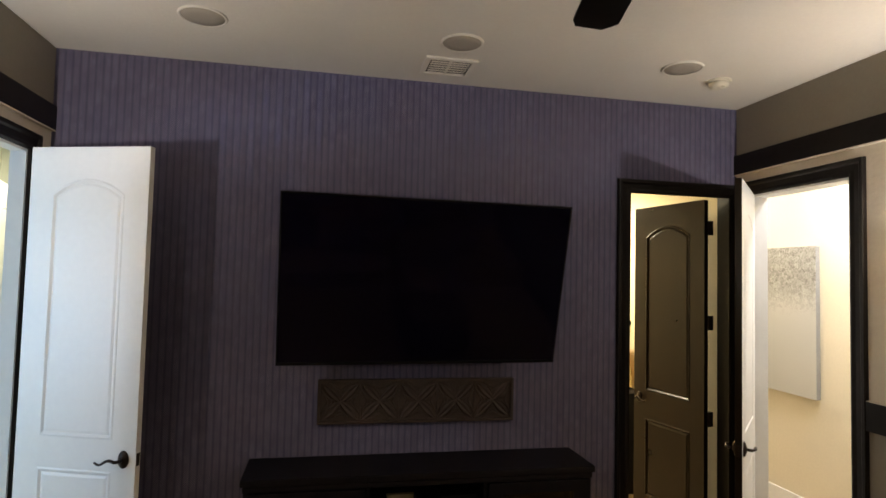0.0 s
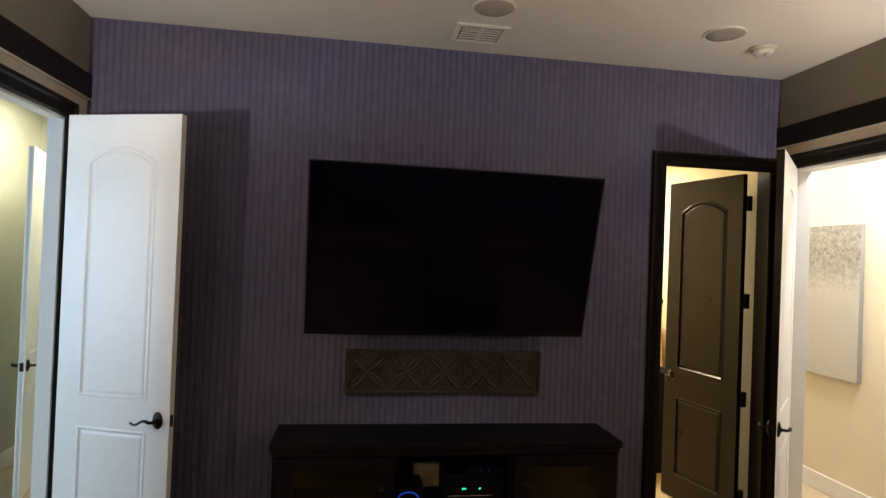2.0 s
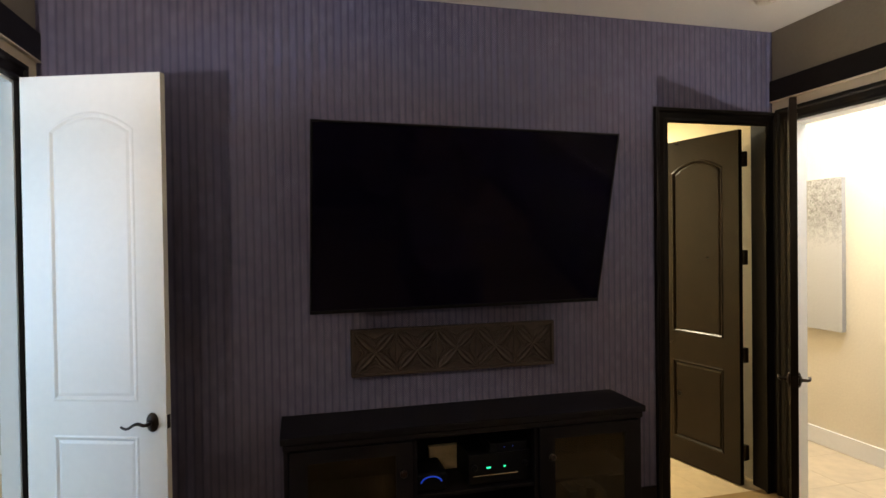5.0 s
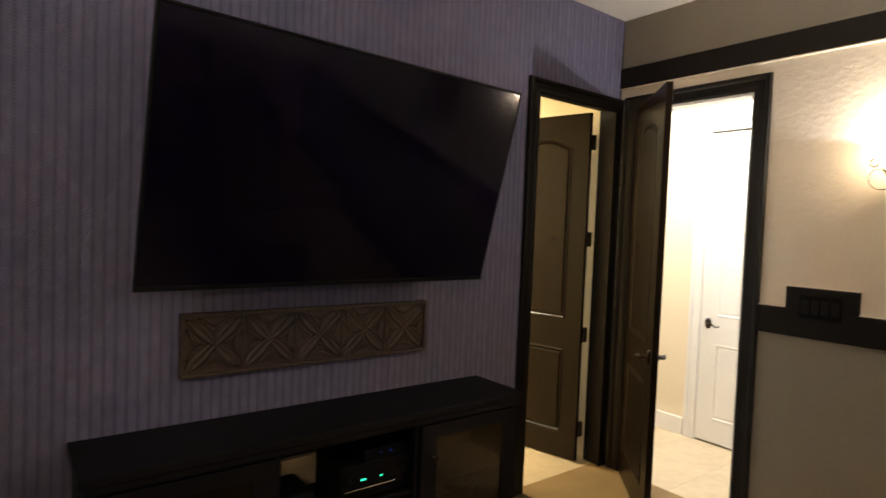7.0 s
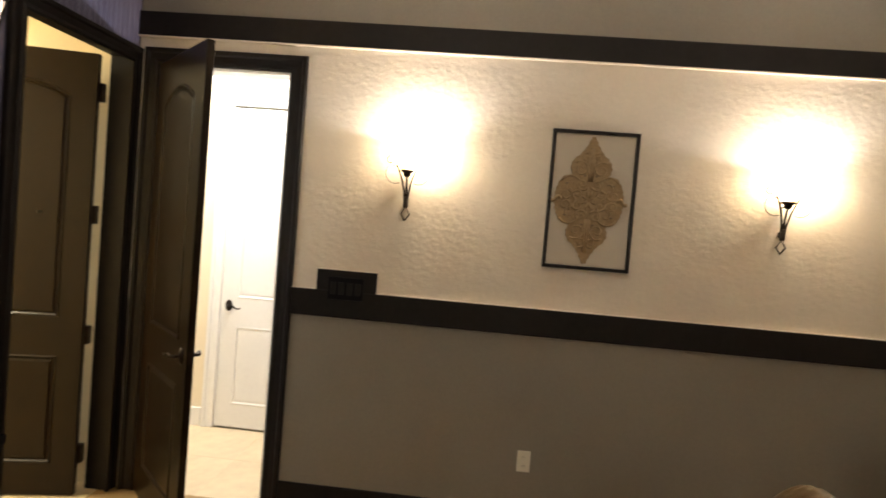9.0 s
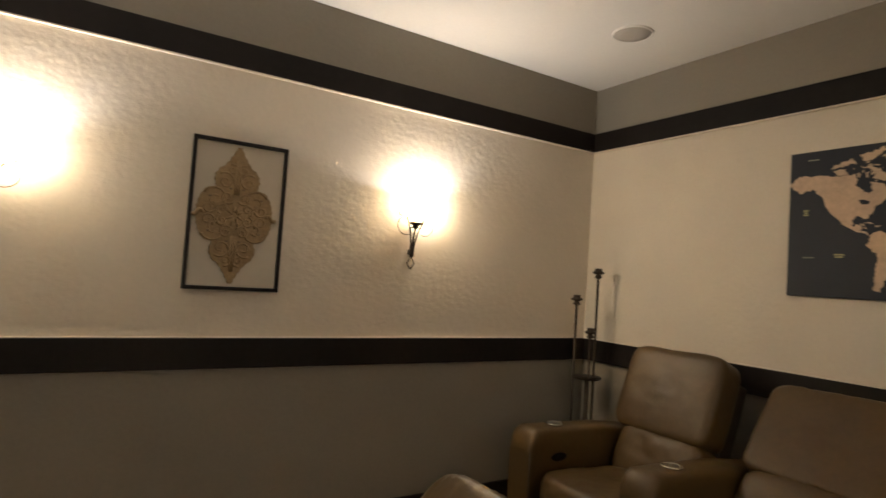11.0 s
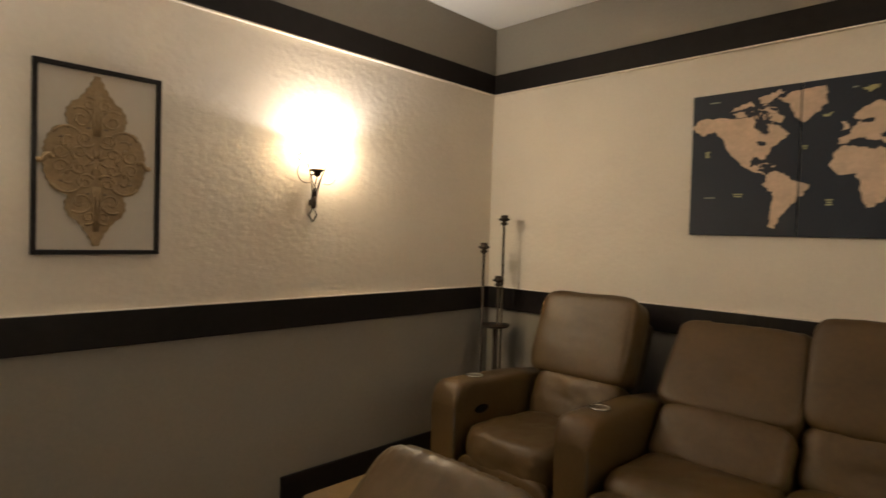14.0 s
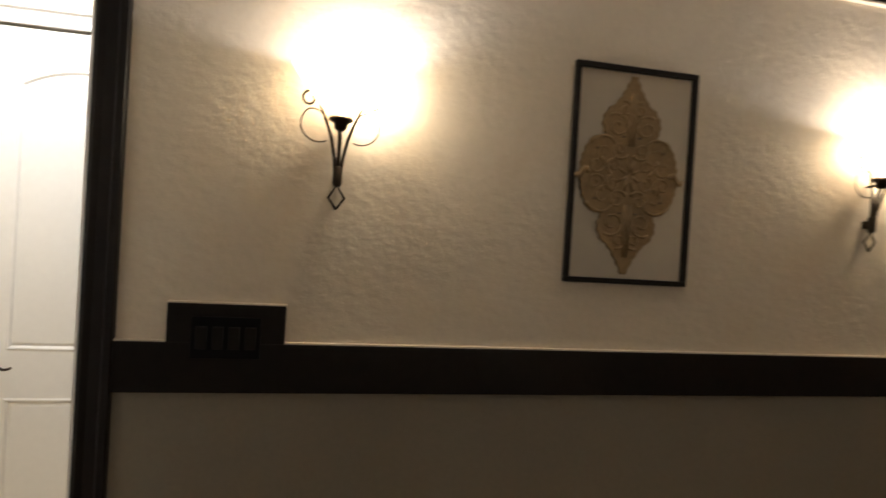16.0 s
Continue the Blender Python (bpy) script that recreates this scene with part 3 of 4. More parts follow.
def sconce(y, side, z=1.67):
    """A bronze sconce: three bars rising from a diamond to a cup, two scrolls and a glass bowl. Local -y is out of the wall."""
    m = Matrix(((0, 1, 0, XE), (-1, 0, 0, y), (0, 0, 1, z), (0, 0, 0, 1))) if side > 0 else Matrix(((0, -1, 0, XW), (1, 0, 0, y), (0, 0, 1, z), (0, 0, 0, 1)))
    s = thing("wall_sconce", m, "lit bronze scroll sconce with alabaster glass bowl", "sconce", "wall sconces")
    o = -0.06
    dia = tube([(0, o + 0.035, 0.0), (0.024, o + 0.033, 0.035), (0, o + 0.03, 0.075), (-0.024, o + 0.033, 0.035), (0, o + 0.035, 0.0)], 0.0042, 6)
    part("diamond_drop", dia, IRON, s)
    part("wall_plate", rbox(-0.011, 0.011, -0.032, 0.0, 0.085, 0.115, 0.003, 2), IRON, s)
    part("bracket", tube([(0, -0.002, 0.245), (0, o, 0.25)], 0.005, 8), IRON, s)
    part("collar", lathe_at(((0.010, 0.070), (0.0145, 0.078), (0.0145, 0.125), (0.010, 0.132)), 0, o + 0.028), IRON, s)
    part("stem", tube([(0, o + 0.027, 0.12), (0, o + 0.016, 0.19), (0, o, 0.238)], 0.0060, 8), IRON, s)
    for k in (-1, 1):
        pts = [(0.008 * k, o + 0.028, 0.10), (0.012 * k, o + 0.022, 0.15), (0.024 * k, o + 0.012, 0.21), (0.042 * k, o + 0.004, 0.262), (0.062 * k, o, 0.305)]
        for i in range(13):
            a = math.radians(200) - i / 12 * math.radians(430)
            r = 0.029 * (1 - 0.62 * i / 12)
            pts.append((k * (0.093 + r * math.cos(a)), o, 0.322 + r * math.sin(a)))
        part("scroll_arm", tube(pts, 0.0055, 7, taper=0.6), IRON, s)
        ring = []
        for i in range(19):
            a = math.radians(-115 + 250 * i / 18)
            r = 0.054 if i < 13 else 0.054 - 0.006 * (i - 12)
            ring.append((k * (0.062 + r * math.cos(a)), o, 0.250 + r * math.sin(a)))
        part("thin_scroll", tube(ring, 0.0023, 6), IRON, s)
    part("cup", lathe_at(((0.010, 0.233), (0.019, 0.241), (0.021, 0.256), (0.036, 0.263), (0.037, 0.271)), 0, o), BRONZE, s)
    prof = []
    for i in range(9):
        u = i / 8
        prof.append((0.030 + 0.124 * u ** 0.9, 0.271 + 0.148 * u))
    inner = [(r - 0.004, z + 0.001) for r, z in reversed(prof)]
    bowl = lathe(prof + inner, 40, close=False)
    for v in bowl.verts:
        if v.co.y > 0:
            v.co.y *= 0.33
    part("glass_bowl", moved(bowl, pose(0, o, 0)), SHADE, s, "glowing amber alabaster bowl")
    bulb = lathe(((0.006, 0.0), (0.012, 0.006), (0.012, 0.022), (0.020, 0.045), (0.024, 0.062), (0.019, 0.082), (0.006, 0.090)), 16)
    seat = Vector((0, o, 0.275))
    tip = Vector((0.070 * side, -0.062, 0.376))
    part("bulb", moved(bulb, Matrix.Translation(seat) @ (tip - seat).to_track_quat("Z", "Y").to_matrix().to_4x4()), BULB, s, "glowing bulb")
    lamp("sconce_lamp", "POINT", pose(*(m @ tip)), SCONCE_W, WARM, 0.026)
    return s


def lathe_at(profile, x, y, n=16):
    return moved(lathe(profile, n), pose(x, y, 0))


BULB = glow("bulb_glass", (1.0, 0.80, 0.52), 12.0)
SCONCE_W = 30.0
for y, side in SCONCES:
    sconce(y, side, 1.672 if y > 2 else 1.655)

# ---- north wall: television, carved panel, console ----
tv = thing("television", pose(0.442, 4.398, 1.803, 14.2, 0, 2.75), "large black flat-screen television tilted down, switched off", "television")
W, H = 1.578, 0.922
part("screen", rbox(-W / 2 + 0.010, W / 2 - 0.010, -0.004, 0.004, -H / 2 + 0.016, H / 2 - 0.010, 0.001, 1), SCREEN, tv, "dark glossy screen")
for nm, b in (("bezel", (-W / 2, W / 2, -0.007, 0.012, H / 2 - 0.010, H / 2)), ("bezel", (-W / 2, W / 2, -0.009, 0.014, -H / 2, -H / 2 + 0.018)),
              ("bezel", (-W / 2, -W / 2 + 0.010, -0.0065, 0.012, -H / 2 + 0.018, H / 2 - 0.010)), ("bezel", (W / 2 - 0.010, W / 2, -0.0065, 0.012, -H / 2 + 0.018, H / 2 - 0.010))):
    part(nm, rbox(*b, 0.0015, 1), PLASTIC, tv)
part("back_shell", joined(rbox(-W / 2 + 0.004, W / 2 - 0.004, 0.010, 0.032, -H / 2 + 0.004, H / 2 - 0.004, 0.006, 2), rbox(-0.5, 0.5, 0.03, 0.07, -0.36, 0.12, 0.015, 2)), PLASTIC, tv)
mount = thing("wall_mount", pose(0.46, YN, 1.80), "black steel tilting television wall mount", "bracket")
part("plate", rbox(-0.30, 0.30, -0.02, 0.0, -0.20, 0.20, 0.003, 1), PLASTIC, mount)
for x in (-0.22, 0.22):
    part("arm", rbox(x - 0.02, x + 0.02, -0.29, -0.02, -0.03, 0.03, 0.004, 1), PLASTIC, mount)

panel = thing("carved_panel", pose(-0.132, YN, 0.967), "dark carved wooden panel with five crossed leaf motifs", "wall carving")
PW, PH, D = 1.19, 0.258, 0.026
part("backing", rbox(0, PW, -D, 0, 0, PH, 0.003, 1), CARVED, panel)
for b in ((0, PW, -0.041, -D, 0, 0.016), (0, PW, -0.041, -D, PH - 0.016, PH), (0, 0.016, -0.040, -D, 0.016, PH - 0.016), (PW - 0.016, PW, -0.040, -D, 0.016, PH - 0.016)):
    part("border", rbox(*b, 0.003, 2), CARVED, panel)
cell = (PW - 0.032) / 5
for i in range(5):
    cx, cz, rr = 0.016 + cell * (i + 0.5), PH / 2, cell * 0.5
    bits = []
    for q in range(4):
        a = math.radians(45 + 90 * q)
        leaf = bmesh.new()
        L, wd, n = rr * 1.30, 0.030, 10
        rows = []
        for k in range(n + 1):
            u = k / n
            hw = wd * math.sin(math.pi * min(1, u * 0.92 + 0.08)) ** 0.7
            rows.append([leaf.verts.new((u * L, -D + 0.001, -hw)), leaf.verts.new((u * L, -D - 0.010, -hw * 0.45)), leaf.verts.new((u * L, -D - 0.004, 0)), leaf.verts.new((u * L, -D - 0.010, hw * 0.45)), leaf.verts.new((u * L, -D + 0.001, hw))])
        for p, r in zip(rows, rows[1:]):
            for k in range(4):
                leaf.faces.new((p[k], p[k + 1], r[k + 1], r[k]))
        bits.append(moved(leaf, pose(cx, 0, cz, 0, -math.degrees(a), 0)))
        for j in (1, 2, 3):
            aa = math.radians(90 * q)
            c, s_ = math.cos(aa), math.sin(aa)
            d0 = rr * (0.42 + 0.17 * j)
            pts = []
            for k in range(7):
                u = k / 6 * 2 - 1
                lx, lz = d0 - rr * 0.30 * (1 - abs(u)), u * rr * 0.19 * j
                pts.append((cx + c * lx - s_ * lz, -D - 0.002, min(PH - 0.014, max(0.014, cz + s_ * lx + c * lz))))
            bits.append(tube(pts, 0.0055, 5))
    part("leaf_motif", joined(*bits), CARVED, panel)
    if i:
        x = 0.016 + cell * i
        part("border", rbox(x - 0.004, x + 0.004, -0.036, -D, 0.016, PH - 0.016, 0.002, 1), CARVED, panel)


def ring_frame(x0, x1, z0, z1, fx, fz, y0, y1):
    """A rectangular door frame in one piece with softened edges."""
    bm = bmesh.new()
    loops = []
    for y in (y0, y1):
        outer = [bm.verts.new((x, y, z)) for x, z in ((x0, z0), (x1, z0), (x1, z1), (x0, z1))]
        inner = [bm.verts.new((x, y, z)) for x, z in ((x0 + fx, z0 + fz), (x1 - fx, z0 + fz), (x1 - fx, z1 - fz), (x0 + fx, z1 - fz))]
        loops.append((outer, inner))
    for i in range(4):
        j = (i + 1) % 4
        for outer, inner in loops:
            bm.faces.new((outer[i], outer[j], inner[j], inner[i]))
        for k in (0, 1):
            bm.faces.new((loops[0][k][i], loops[0][k][j], loops[1][k][j], loops[1][k][i]))
    bmesh.ops.bevel(bm, geom=[e for e in bm.edges if len(e.link_faces) == 2 and e.calc_face_angle(0) > 0.5], offset=0.004, segments=2, profile=0.6, affect="EDGES")
    return bm


con = thing("media_console", pose(0.470, 4.79, 0), "dark espresso wooden media console with glass side doors", "media console")
CW, CD, CH = 1.91, 0.355, 0.783
part("top", joined(rbox(-CW / 2 - 0.015, CW / 2 + 0.015, -CD - 0.02, 0, CH - 0.035, CH, 0.006, 2), rbox(-CW / 2 - 0.004, CW / 2 + 0.004, -CD - 0.010, 0, CH - 0.07, CH - 0.035, 0.01, 3)), CONSOLE, con)
part("plinth", rbox(-CW / 2 + 0.01, CW / 2 - 0.01, -CD + 0.01, -0.01, 0.0, 0.08, 0.004, 1), CONSOLE, con)
part("bottom_board", rbox(-CW / 2 + 0.012, CW / 2 - 0.012, -CD + 0.005, -0.01, 0.08, 0.105, 0.003, 1), CONSOLE, con)
part("back_board", rbox(-CW / 2 + 0.02, CW / 2 - 0.02, -0.012, -0.002, 0.105, CH - 0.07, 0.001, 1), PLASTIC, con)
for x in (-CW / 2 + 0.012, -0.32, 0.33, CW / 2 - 0.012):
    part("upright", rbox(x - 0.011, x + 0.011, -CD + 0.006, -0.012, 0.105, CH - 0.07, 0.002, 1), CONSOLE, con)
part("shelf", rbox(-0.309, 0.319, -CD + 0.02, -0.013, 0.40, 0.42, 0.002, 1), CONSOLE, con)
for a, b, kx in ((-CW / 2 + 0.026, -0.335, -0.385), (0.345, CW / 2 - 0.026, 0.405)):
    z0, z1, f = 0.11, CH - 0.075, 0.085
    dr = part("door", ring_frame(a, b, z0, z1, f, 0.06, -CD - 0.012, -CD + 0.006), CONSOLE, con)
    part("pane", rbox(a + f - 0.002, b - f + 0.002, -CD - 0.004, -CD - 0.001, z0 + 0.058, z1 - 0.058, 0.0005, 1), SMOKED, dr, "smoked glass pane")
    part("knob", moved(lathe(((0.006, 0.0), (0.006, 0.012), (0.018, 0.018), (0.019, 0.026), (0.012, 0.032)), 16), pose(kx, -CD - 0.012, 0.56, 90, 0, 0)), BRONZE, dr, "dark round metal knob")
    part("shelf", rbox(a, b, -CD + 0.02, -0.013, 0.40, 0.418, 0.002, 1), CONSOLE, con)
rec = thing("av_receiver", pose(0.61, 4.66, 0.42), "black audio receiver with green display on the console shelf", "receiver")
part("body", rbox(-0.17, 0.17, -0.17, 0.06, 0.012, 0.165, 0.004, 2), PLASTIC, rec)
part("front_panel", rbox(-0.172, 0.172, -0.182, -0.17, 0.012, 0.165, 0.003, 2), PLASTIC, rec)
part("trim_line", rbox(-0.15, 0.10, -0.1835, -0.181, 0.052, 0.056, 0.0005, 1), CHROME, rec)
for x0, x1 in ((-0.075, -0.050), (0.02, 0.031)):
    part("display", rbox(x0, x1, -0.184, -0.181, 0.090, 0.097, 0.0005, 1), GREEN, rec, "glowing green display digits")
for x in (-0.14, 0.14):
    part("foot", moved(lathe(((0.012, 0.0), (0.012, 0.014)), 10), pose(x, -0.12, 0)), PLASTIC, rec)
    part("dial", moved(lathe(((0.016, 0.0), (0.016, 0.012), (0.012, 0.016)), 14), pose(x, -0.18, 0.10, 90, 0, 0)), PLASTIC, rec)
box2 = thing("set_top_box", pose(0.665, 4.64, 0.586), "thin black player on top of the receiver", "media player")
part("body", rbox(-0.105, 0.105, -0.15, 0.08, 0.0, 0.045, 0.004, 2), PLASTIC, box2)
for x in (-0.03, 0.02):
    part("status_light", rbox(x, x + 0.006, -0.1515, -0.149, 0.022, 0.026, 0.0005, 1), BLUE, box2)
hub = thing("game_console", pose(0.24, 4.58, 0.42), "black rounded device with a blue light ring", "game console")
part("body", rbox(-0.09, 0.09, -0.10, 0.12, 0.0, 0.10, 0.03, 4), PLASTIC, hub)
part("light_ring", tube([(0.055 * math.cos(a), -0.101, 0.045 + 0.035 * math.sin(a)) for a in [math.radians(10 + 16 * i) for i in range(11)]], 0.0045, 6), BLUE, hub, "blue light arc")
crate = thing("wooden_block", pose(0.29, 4.745, 0.42), "pale wooden box standing at the back of the console shelf", "box")
part("body", rbox(0.0, 0.32, 0.0, 0.03, 0.0, 0.125, 0.004, 2), PINE, crate)
part("lid", rbox(-0.004, 0.324, -0.003, 0.032, 0.125, 0.135, 0.002, 1), PINE, crate)
for k, (x, w, h) in enumerate(((1.03, 0.05, 0.20), (1.085, 0.045, 0.23), (1.135, 0.05, 0.21), (1.19, 0.06, 0.19))):
    bk = thing("book", pose(x, 4.62, 0.105), "upright brown book behind the console door", "book", "books in the console")
    part("cover", rbox(0, w, -0.10, 0.08, 0, h, 0.003, 1), BOOKS, bk)
    part("pages", rbox(0.004, w - 0.004, -0.096, 0.076, h, h + 0.002, 0.0005, 1), PLATE, bk)

# ---- ceiling things ----
SPEAKERS = ((-0.72, 4.17), (0.545, 4.16), (1.832, 4.19), (1.852, 0.35))
for x, y in SPEAKERS:
    sp = thing("ceiling_speaker", pose(x, y, ZC), "round flush ceiling speaker with cloth grille", "speaker", "ceiling speakers")
    part("rim", lathe(((0.112, 0.0), (0.112, -0.005), (0.106, -0.009), (0.100, -0.007), (0.100, 0.0)), 40, close=False), CEIL, sp)
    part("grille", lathe(((0.1005, -0.001), (0.098, -0.0065), (0.05, -0.0085), (0.004, -0.009)), 40), SPEAKER, sp)
vent = thing("air_vent", pose(0.543, 4.510, ZC), "white ceiling air register with two slots", "air vent")
vw, vd = 0.148, 0.135
for b in ((-vw, vw, -vd, -vd + 0.03), (-vw, vw, vd - 0.03, vd), (-vw, -vw + 0.03, -vd + 0.03, vd - 0.03), (vw - 0.03, vw, -vd + 0.03, vd - 0.03)):
    part("frame", rbox(b[0], b[1], b[2], b[3], -0.012, 0.0, 0.003, 2), CEIL, vent)
part("backing", rbox(-vw + 0.03, vw - 0.03, -vd + 0.03, vd - 0.03, -0.002, 0.0, 0.0005, 1), PLASTIC, vent)
for half in (-1, 1):
    for i in range(6):
        yy = -vd + 0.052 + i * 0.034
        sl = rbox(-0.053, 0.053, -0.018, 0.018, -0.001, 0.001, 0.0005, 1)
        part("slat", moved(sl, pose(half * 0.058, yy + (0.004 if i else 0.006), -0.008, 9, 0, 0)), CEIL, vent)
part("divider", rbox(-0.006, 0.006, -vd + 0.03, vd - 0.03, -0.011, -0.002, 0.001, 1), CEIL, vent)
smoke = thing("smoke_detector", pose(2.16, 4.32, ZC), "white round smoke detector on a ceiling plate", "smoke detector")
part("base", lathe(((0.07, 0.0), (0.07, -0.010), (0.064, -0.014)), 32), PLATE, smoke)
part("cover", lathe(((0.056, -0.013), (0.056, -0.030), (0.048, -0.042), (0.028, -0.048), (0.006, -0.049)), 32), PLATE, smoke)
part("sounder", moved(lathe(((0.014, 0.0), (0.014, -0.010), (0.009, -0.012)), 12), pose(0.0, -0.03, -0.044)), PLATE, smoke)

fan = thing("ceiling_fan", pose(0.525, 2.28, ZC), "dark brown ceiling fan with angular blades, at rest", "ceiling fan")
part("canopy", lathe(((0.075, 0.0), (0.075, -0.02), (0.045, -0.06), (0.016, -0.07)), 28), BRONZE, fan)
part("downrod", lathe(((0.014, -0.06), (0.014, -0.30)), 14), BRONZE, fan)
part("motor", lathe(((0.03, -0.29), (0.11, -0.32), (0.135, -0.36), (0.135, -0.42), (0.10, -0.46), (0.05, -0.48), (0.006, -0.485)), 36), BRONZE, fan)
for i in range(5):
    a0 = 76.5 + 72 * i
    bl = bmesh.new()
    pts = [(0.17, -0.050), (0.30, -0.062), (0.63, -0.068), (0.685, -0.030), (0.690, 0.052), (0.655, 0.066), (0.30, 0.062), (0.17, 0.050)]
    lo = [bl.verts.new((x, y, -0.004)) for x, y in pts]
    hi = [bl.verts.new((x, y, 0.004)) for x, y in pts]
    bl.faces.new(lo[::-1])
    bl.faces.new(hi)
    for k in range(len(pts)):
        j = (k + 1) % len(pts)
        bl.faces.new((lo[k], lo[j], hi[j], hi[k]))
    m = pose(0, 0, -0.425, 0, 0, a0) @ pose(0, 0, 0, 10, 0, 0)
    part("blade", moved(bl, m), CONSOLE, fan)
    part("blade_arm", moved(rbox(0.11, 0.24, -0.02, 0.02, 0.004, 0.012, 0.003, 1), m), BRONZE, fan)

# ---- east wall: framed medallion, switches, outlet ----
art = thing("framed_medallion", Matrix(((0, 1, 0, XE), (-1, 0, 0, 2.226), (0, 0, 1, 1.858), (0, 0, 0, 1))), "black open frame holding a carved antique-gold medallion", "wall art")
aw, ah, fr = 0.229, 0.371, 0.018
for b in ((-aw, aw, ah - fr, ah), (-aw, aw, -ah, -ah + fr), (-aw, -aw + fr, -ah + fr, ah - fr), (aw - fr, aw, -ah + fr, ah - fr)):
    part("frame_bar", rbox(b[0], b[1], -0.024, -0.002, b[2], b[3], 0.002, 2), BLACKWOOD, art)
part("backing", rbox(-aw + fr, aw - fr, -0.008, -0.001, -ah + fr, ah - fr, 0.0005, 1), MATBOARD, art)


def half_width(z):
    """The medallion's half width in metres against the height from its middle: a wide lobe, a smaller one and a spire."""
    a = abs(z)
    if a < 0.135:
        return 0.106 + 0.072 * math.sqrt(max(0, 1 - (a / 0.137) ** 2))
    if a < 0.235:
        return 0.096 + 0.020 * math.sin(math.pi * (a - 0.135) / 0.100 * 0.95) - 0.02 * (a - 0.135) / 0.1
    if a < 0.295:
        return 0.073 - 0.043 * ((a - 0.235) / 0.060) ** 0.8
    return 0.030 - 0.020 * (a - 0.295) / 0.045


mh = 0.338
pts = [(1.035 * half_width(mh * (-1 + i / 40)) + 0.003 * math.sin(i * 1.9) - 0.002, mh * (-1 + i / 40)) for i in range(81)]
pts += [(-x, z) for x, z in reversed(pts)]
part("medallion", moved(outline(pts, 0.008), pose(-0.012, -0.018, 0)), GOLD, art, "carved antique-gold scroll medallion")


def spiral(cx, cz, r, turns, start, flip, y, th):
    pts = []
    for i in range(22):
        u = i / 21
        a = start + flip * u * turns * 2 * math.pi
        rr = r * (1 - 0.80 * u)
        pts.append((cx + rr * math.cos(a), y, cz + rr * math.sin(a)))
    return tube(pts, th, 6, taper=0.6)


bits = []
for sx in (-1, 1):
    for sz in (-1, 1):
        for cx, cz, r, st in ((0.095, 0.075, 0.060, 0.4), (0.055, 0.165, 0.045, 0.9), (0.125, 0.030, 0.034, 2.2), (0.040, 0.085, 0.034, 3.6), (0.028, 0.225, 0.028, 1.2), (0.06, 0.03, 0.03, 5)):
            sp = spiral(cx, cz, r, 1.3, st, 1, -0.018, 0.0052)
            bits.append(moved(sp, Matrix.Diagonal((sx, 1, sz, 1))))
    bits.append(tube([(sx * (0.150 + 0.05 * u), -0.019, 0.016 * math.sin(u * 6)) for u in [k / 6 for k in range(7)]], 0.009, 8))
for q in range(8):
    a = math.radians(45 * q + 22)
    bits.append(tube([(0.010 * math.cos(a), -0.018, 0.012 * math.sin(a)), (0.030 * math.cos(a), -0.019, 0.040 * math.sin(a)), (0.042 * math.cos(a), -0.017, 0.058 * math.sin(a))], 0.0055, 6, taper=0.5))
for sz in (-1, 1):
    for dx in (-0.014, 0, 0.014):
        bits.append(tube([(dx * 0.6, -0.018, sz * 0.10), (dx, -0.019, sz * 0.17), (dx * 0.4, -0.018, sz * 0.28)], 0.0048, 6))
part("scrollwork", moved(joined(*bits), pose(-0.012, 0, 0)), GOLD, art)
# Dark discs laid on the face give the shade of small pierced openings.
for sx in (-1, 1):
    for sz in (-1, 1):
        for cx, cz, r in ((0.075, 0.045, 0.006), (0.120, 0.085, 0.005), (0.030, 0.13, 0.004), (0.10, 0.125, 0.005), (0.045, 0.205, 0.004)):
            hole = lathe(((r, 0.0), (r * 0.8, 0.0012)), 10)
            part("piercing_shade", moved(hole, Matrix.Translation((sx * cx - 0.012, -0.0183, sz * cz)) @ Matrix.Rotation(math.pi / 2, 4, "X") @ Matrix.Diagonal((1.9, 0.7, 1, 1))), CARVED, art)

sw = thing("light_switch", Matrix(((0, 1, 0, XE - 0.020), (-1, 0, 0, 3.513), (0, 0, 1, 1.27), (0, 0, 0, 1))), "black multi-gang switch plate set into the rail", "light switch")
part("plate", rbox(-0.098, 0.098, -0.008, -0.0015, -0.062, 0.062, 0.003, 2), PLASTIC, sw)
for x in (-0.069, -0.023, 0.023, 0.069):
    part("rocker", moved(rbox(-0.016, 0.016, -0.012, -0.006, -0.034, 0.034, 0.002, 1), pose(x, 0, 0, 4, 0, 0)), BLACKWOOD, sw)
ou = thing("wall_outlet", Matrix(((0, 1, 0, XE), (-1, 0, 0, 2.460), (0, 0, 1, 0.412), (0, 0, 0, 1))), "ivory electrical outlet plate low on the wall", "outlet")
part("plate", rbox(-0.036, 0.036, -0.006, 0, -0.058, 0.058, 0.003, 2), PLATE, ou)
for z in (-0.024, 0.024):
    rc = part("receptacle", rbox(-0.017, 0.017, -0.009, -0.005, z - 0.015, z + 0.015, 0.003, 2), PLATE, ou)
    for x in (-0.007, 0.005):
        part("slot", rbox(x, x + 0.002, -0.0096, -0.0085, z - 0.004, z + 0.006, 0.0003, 1), PLASTIC, rc)

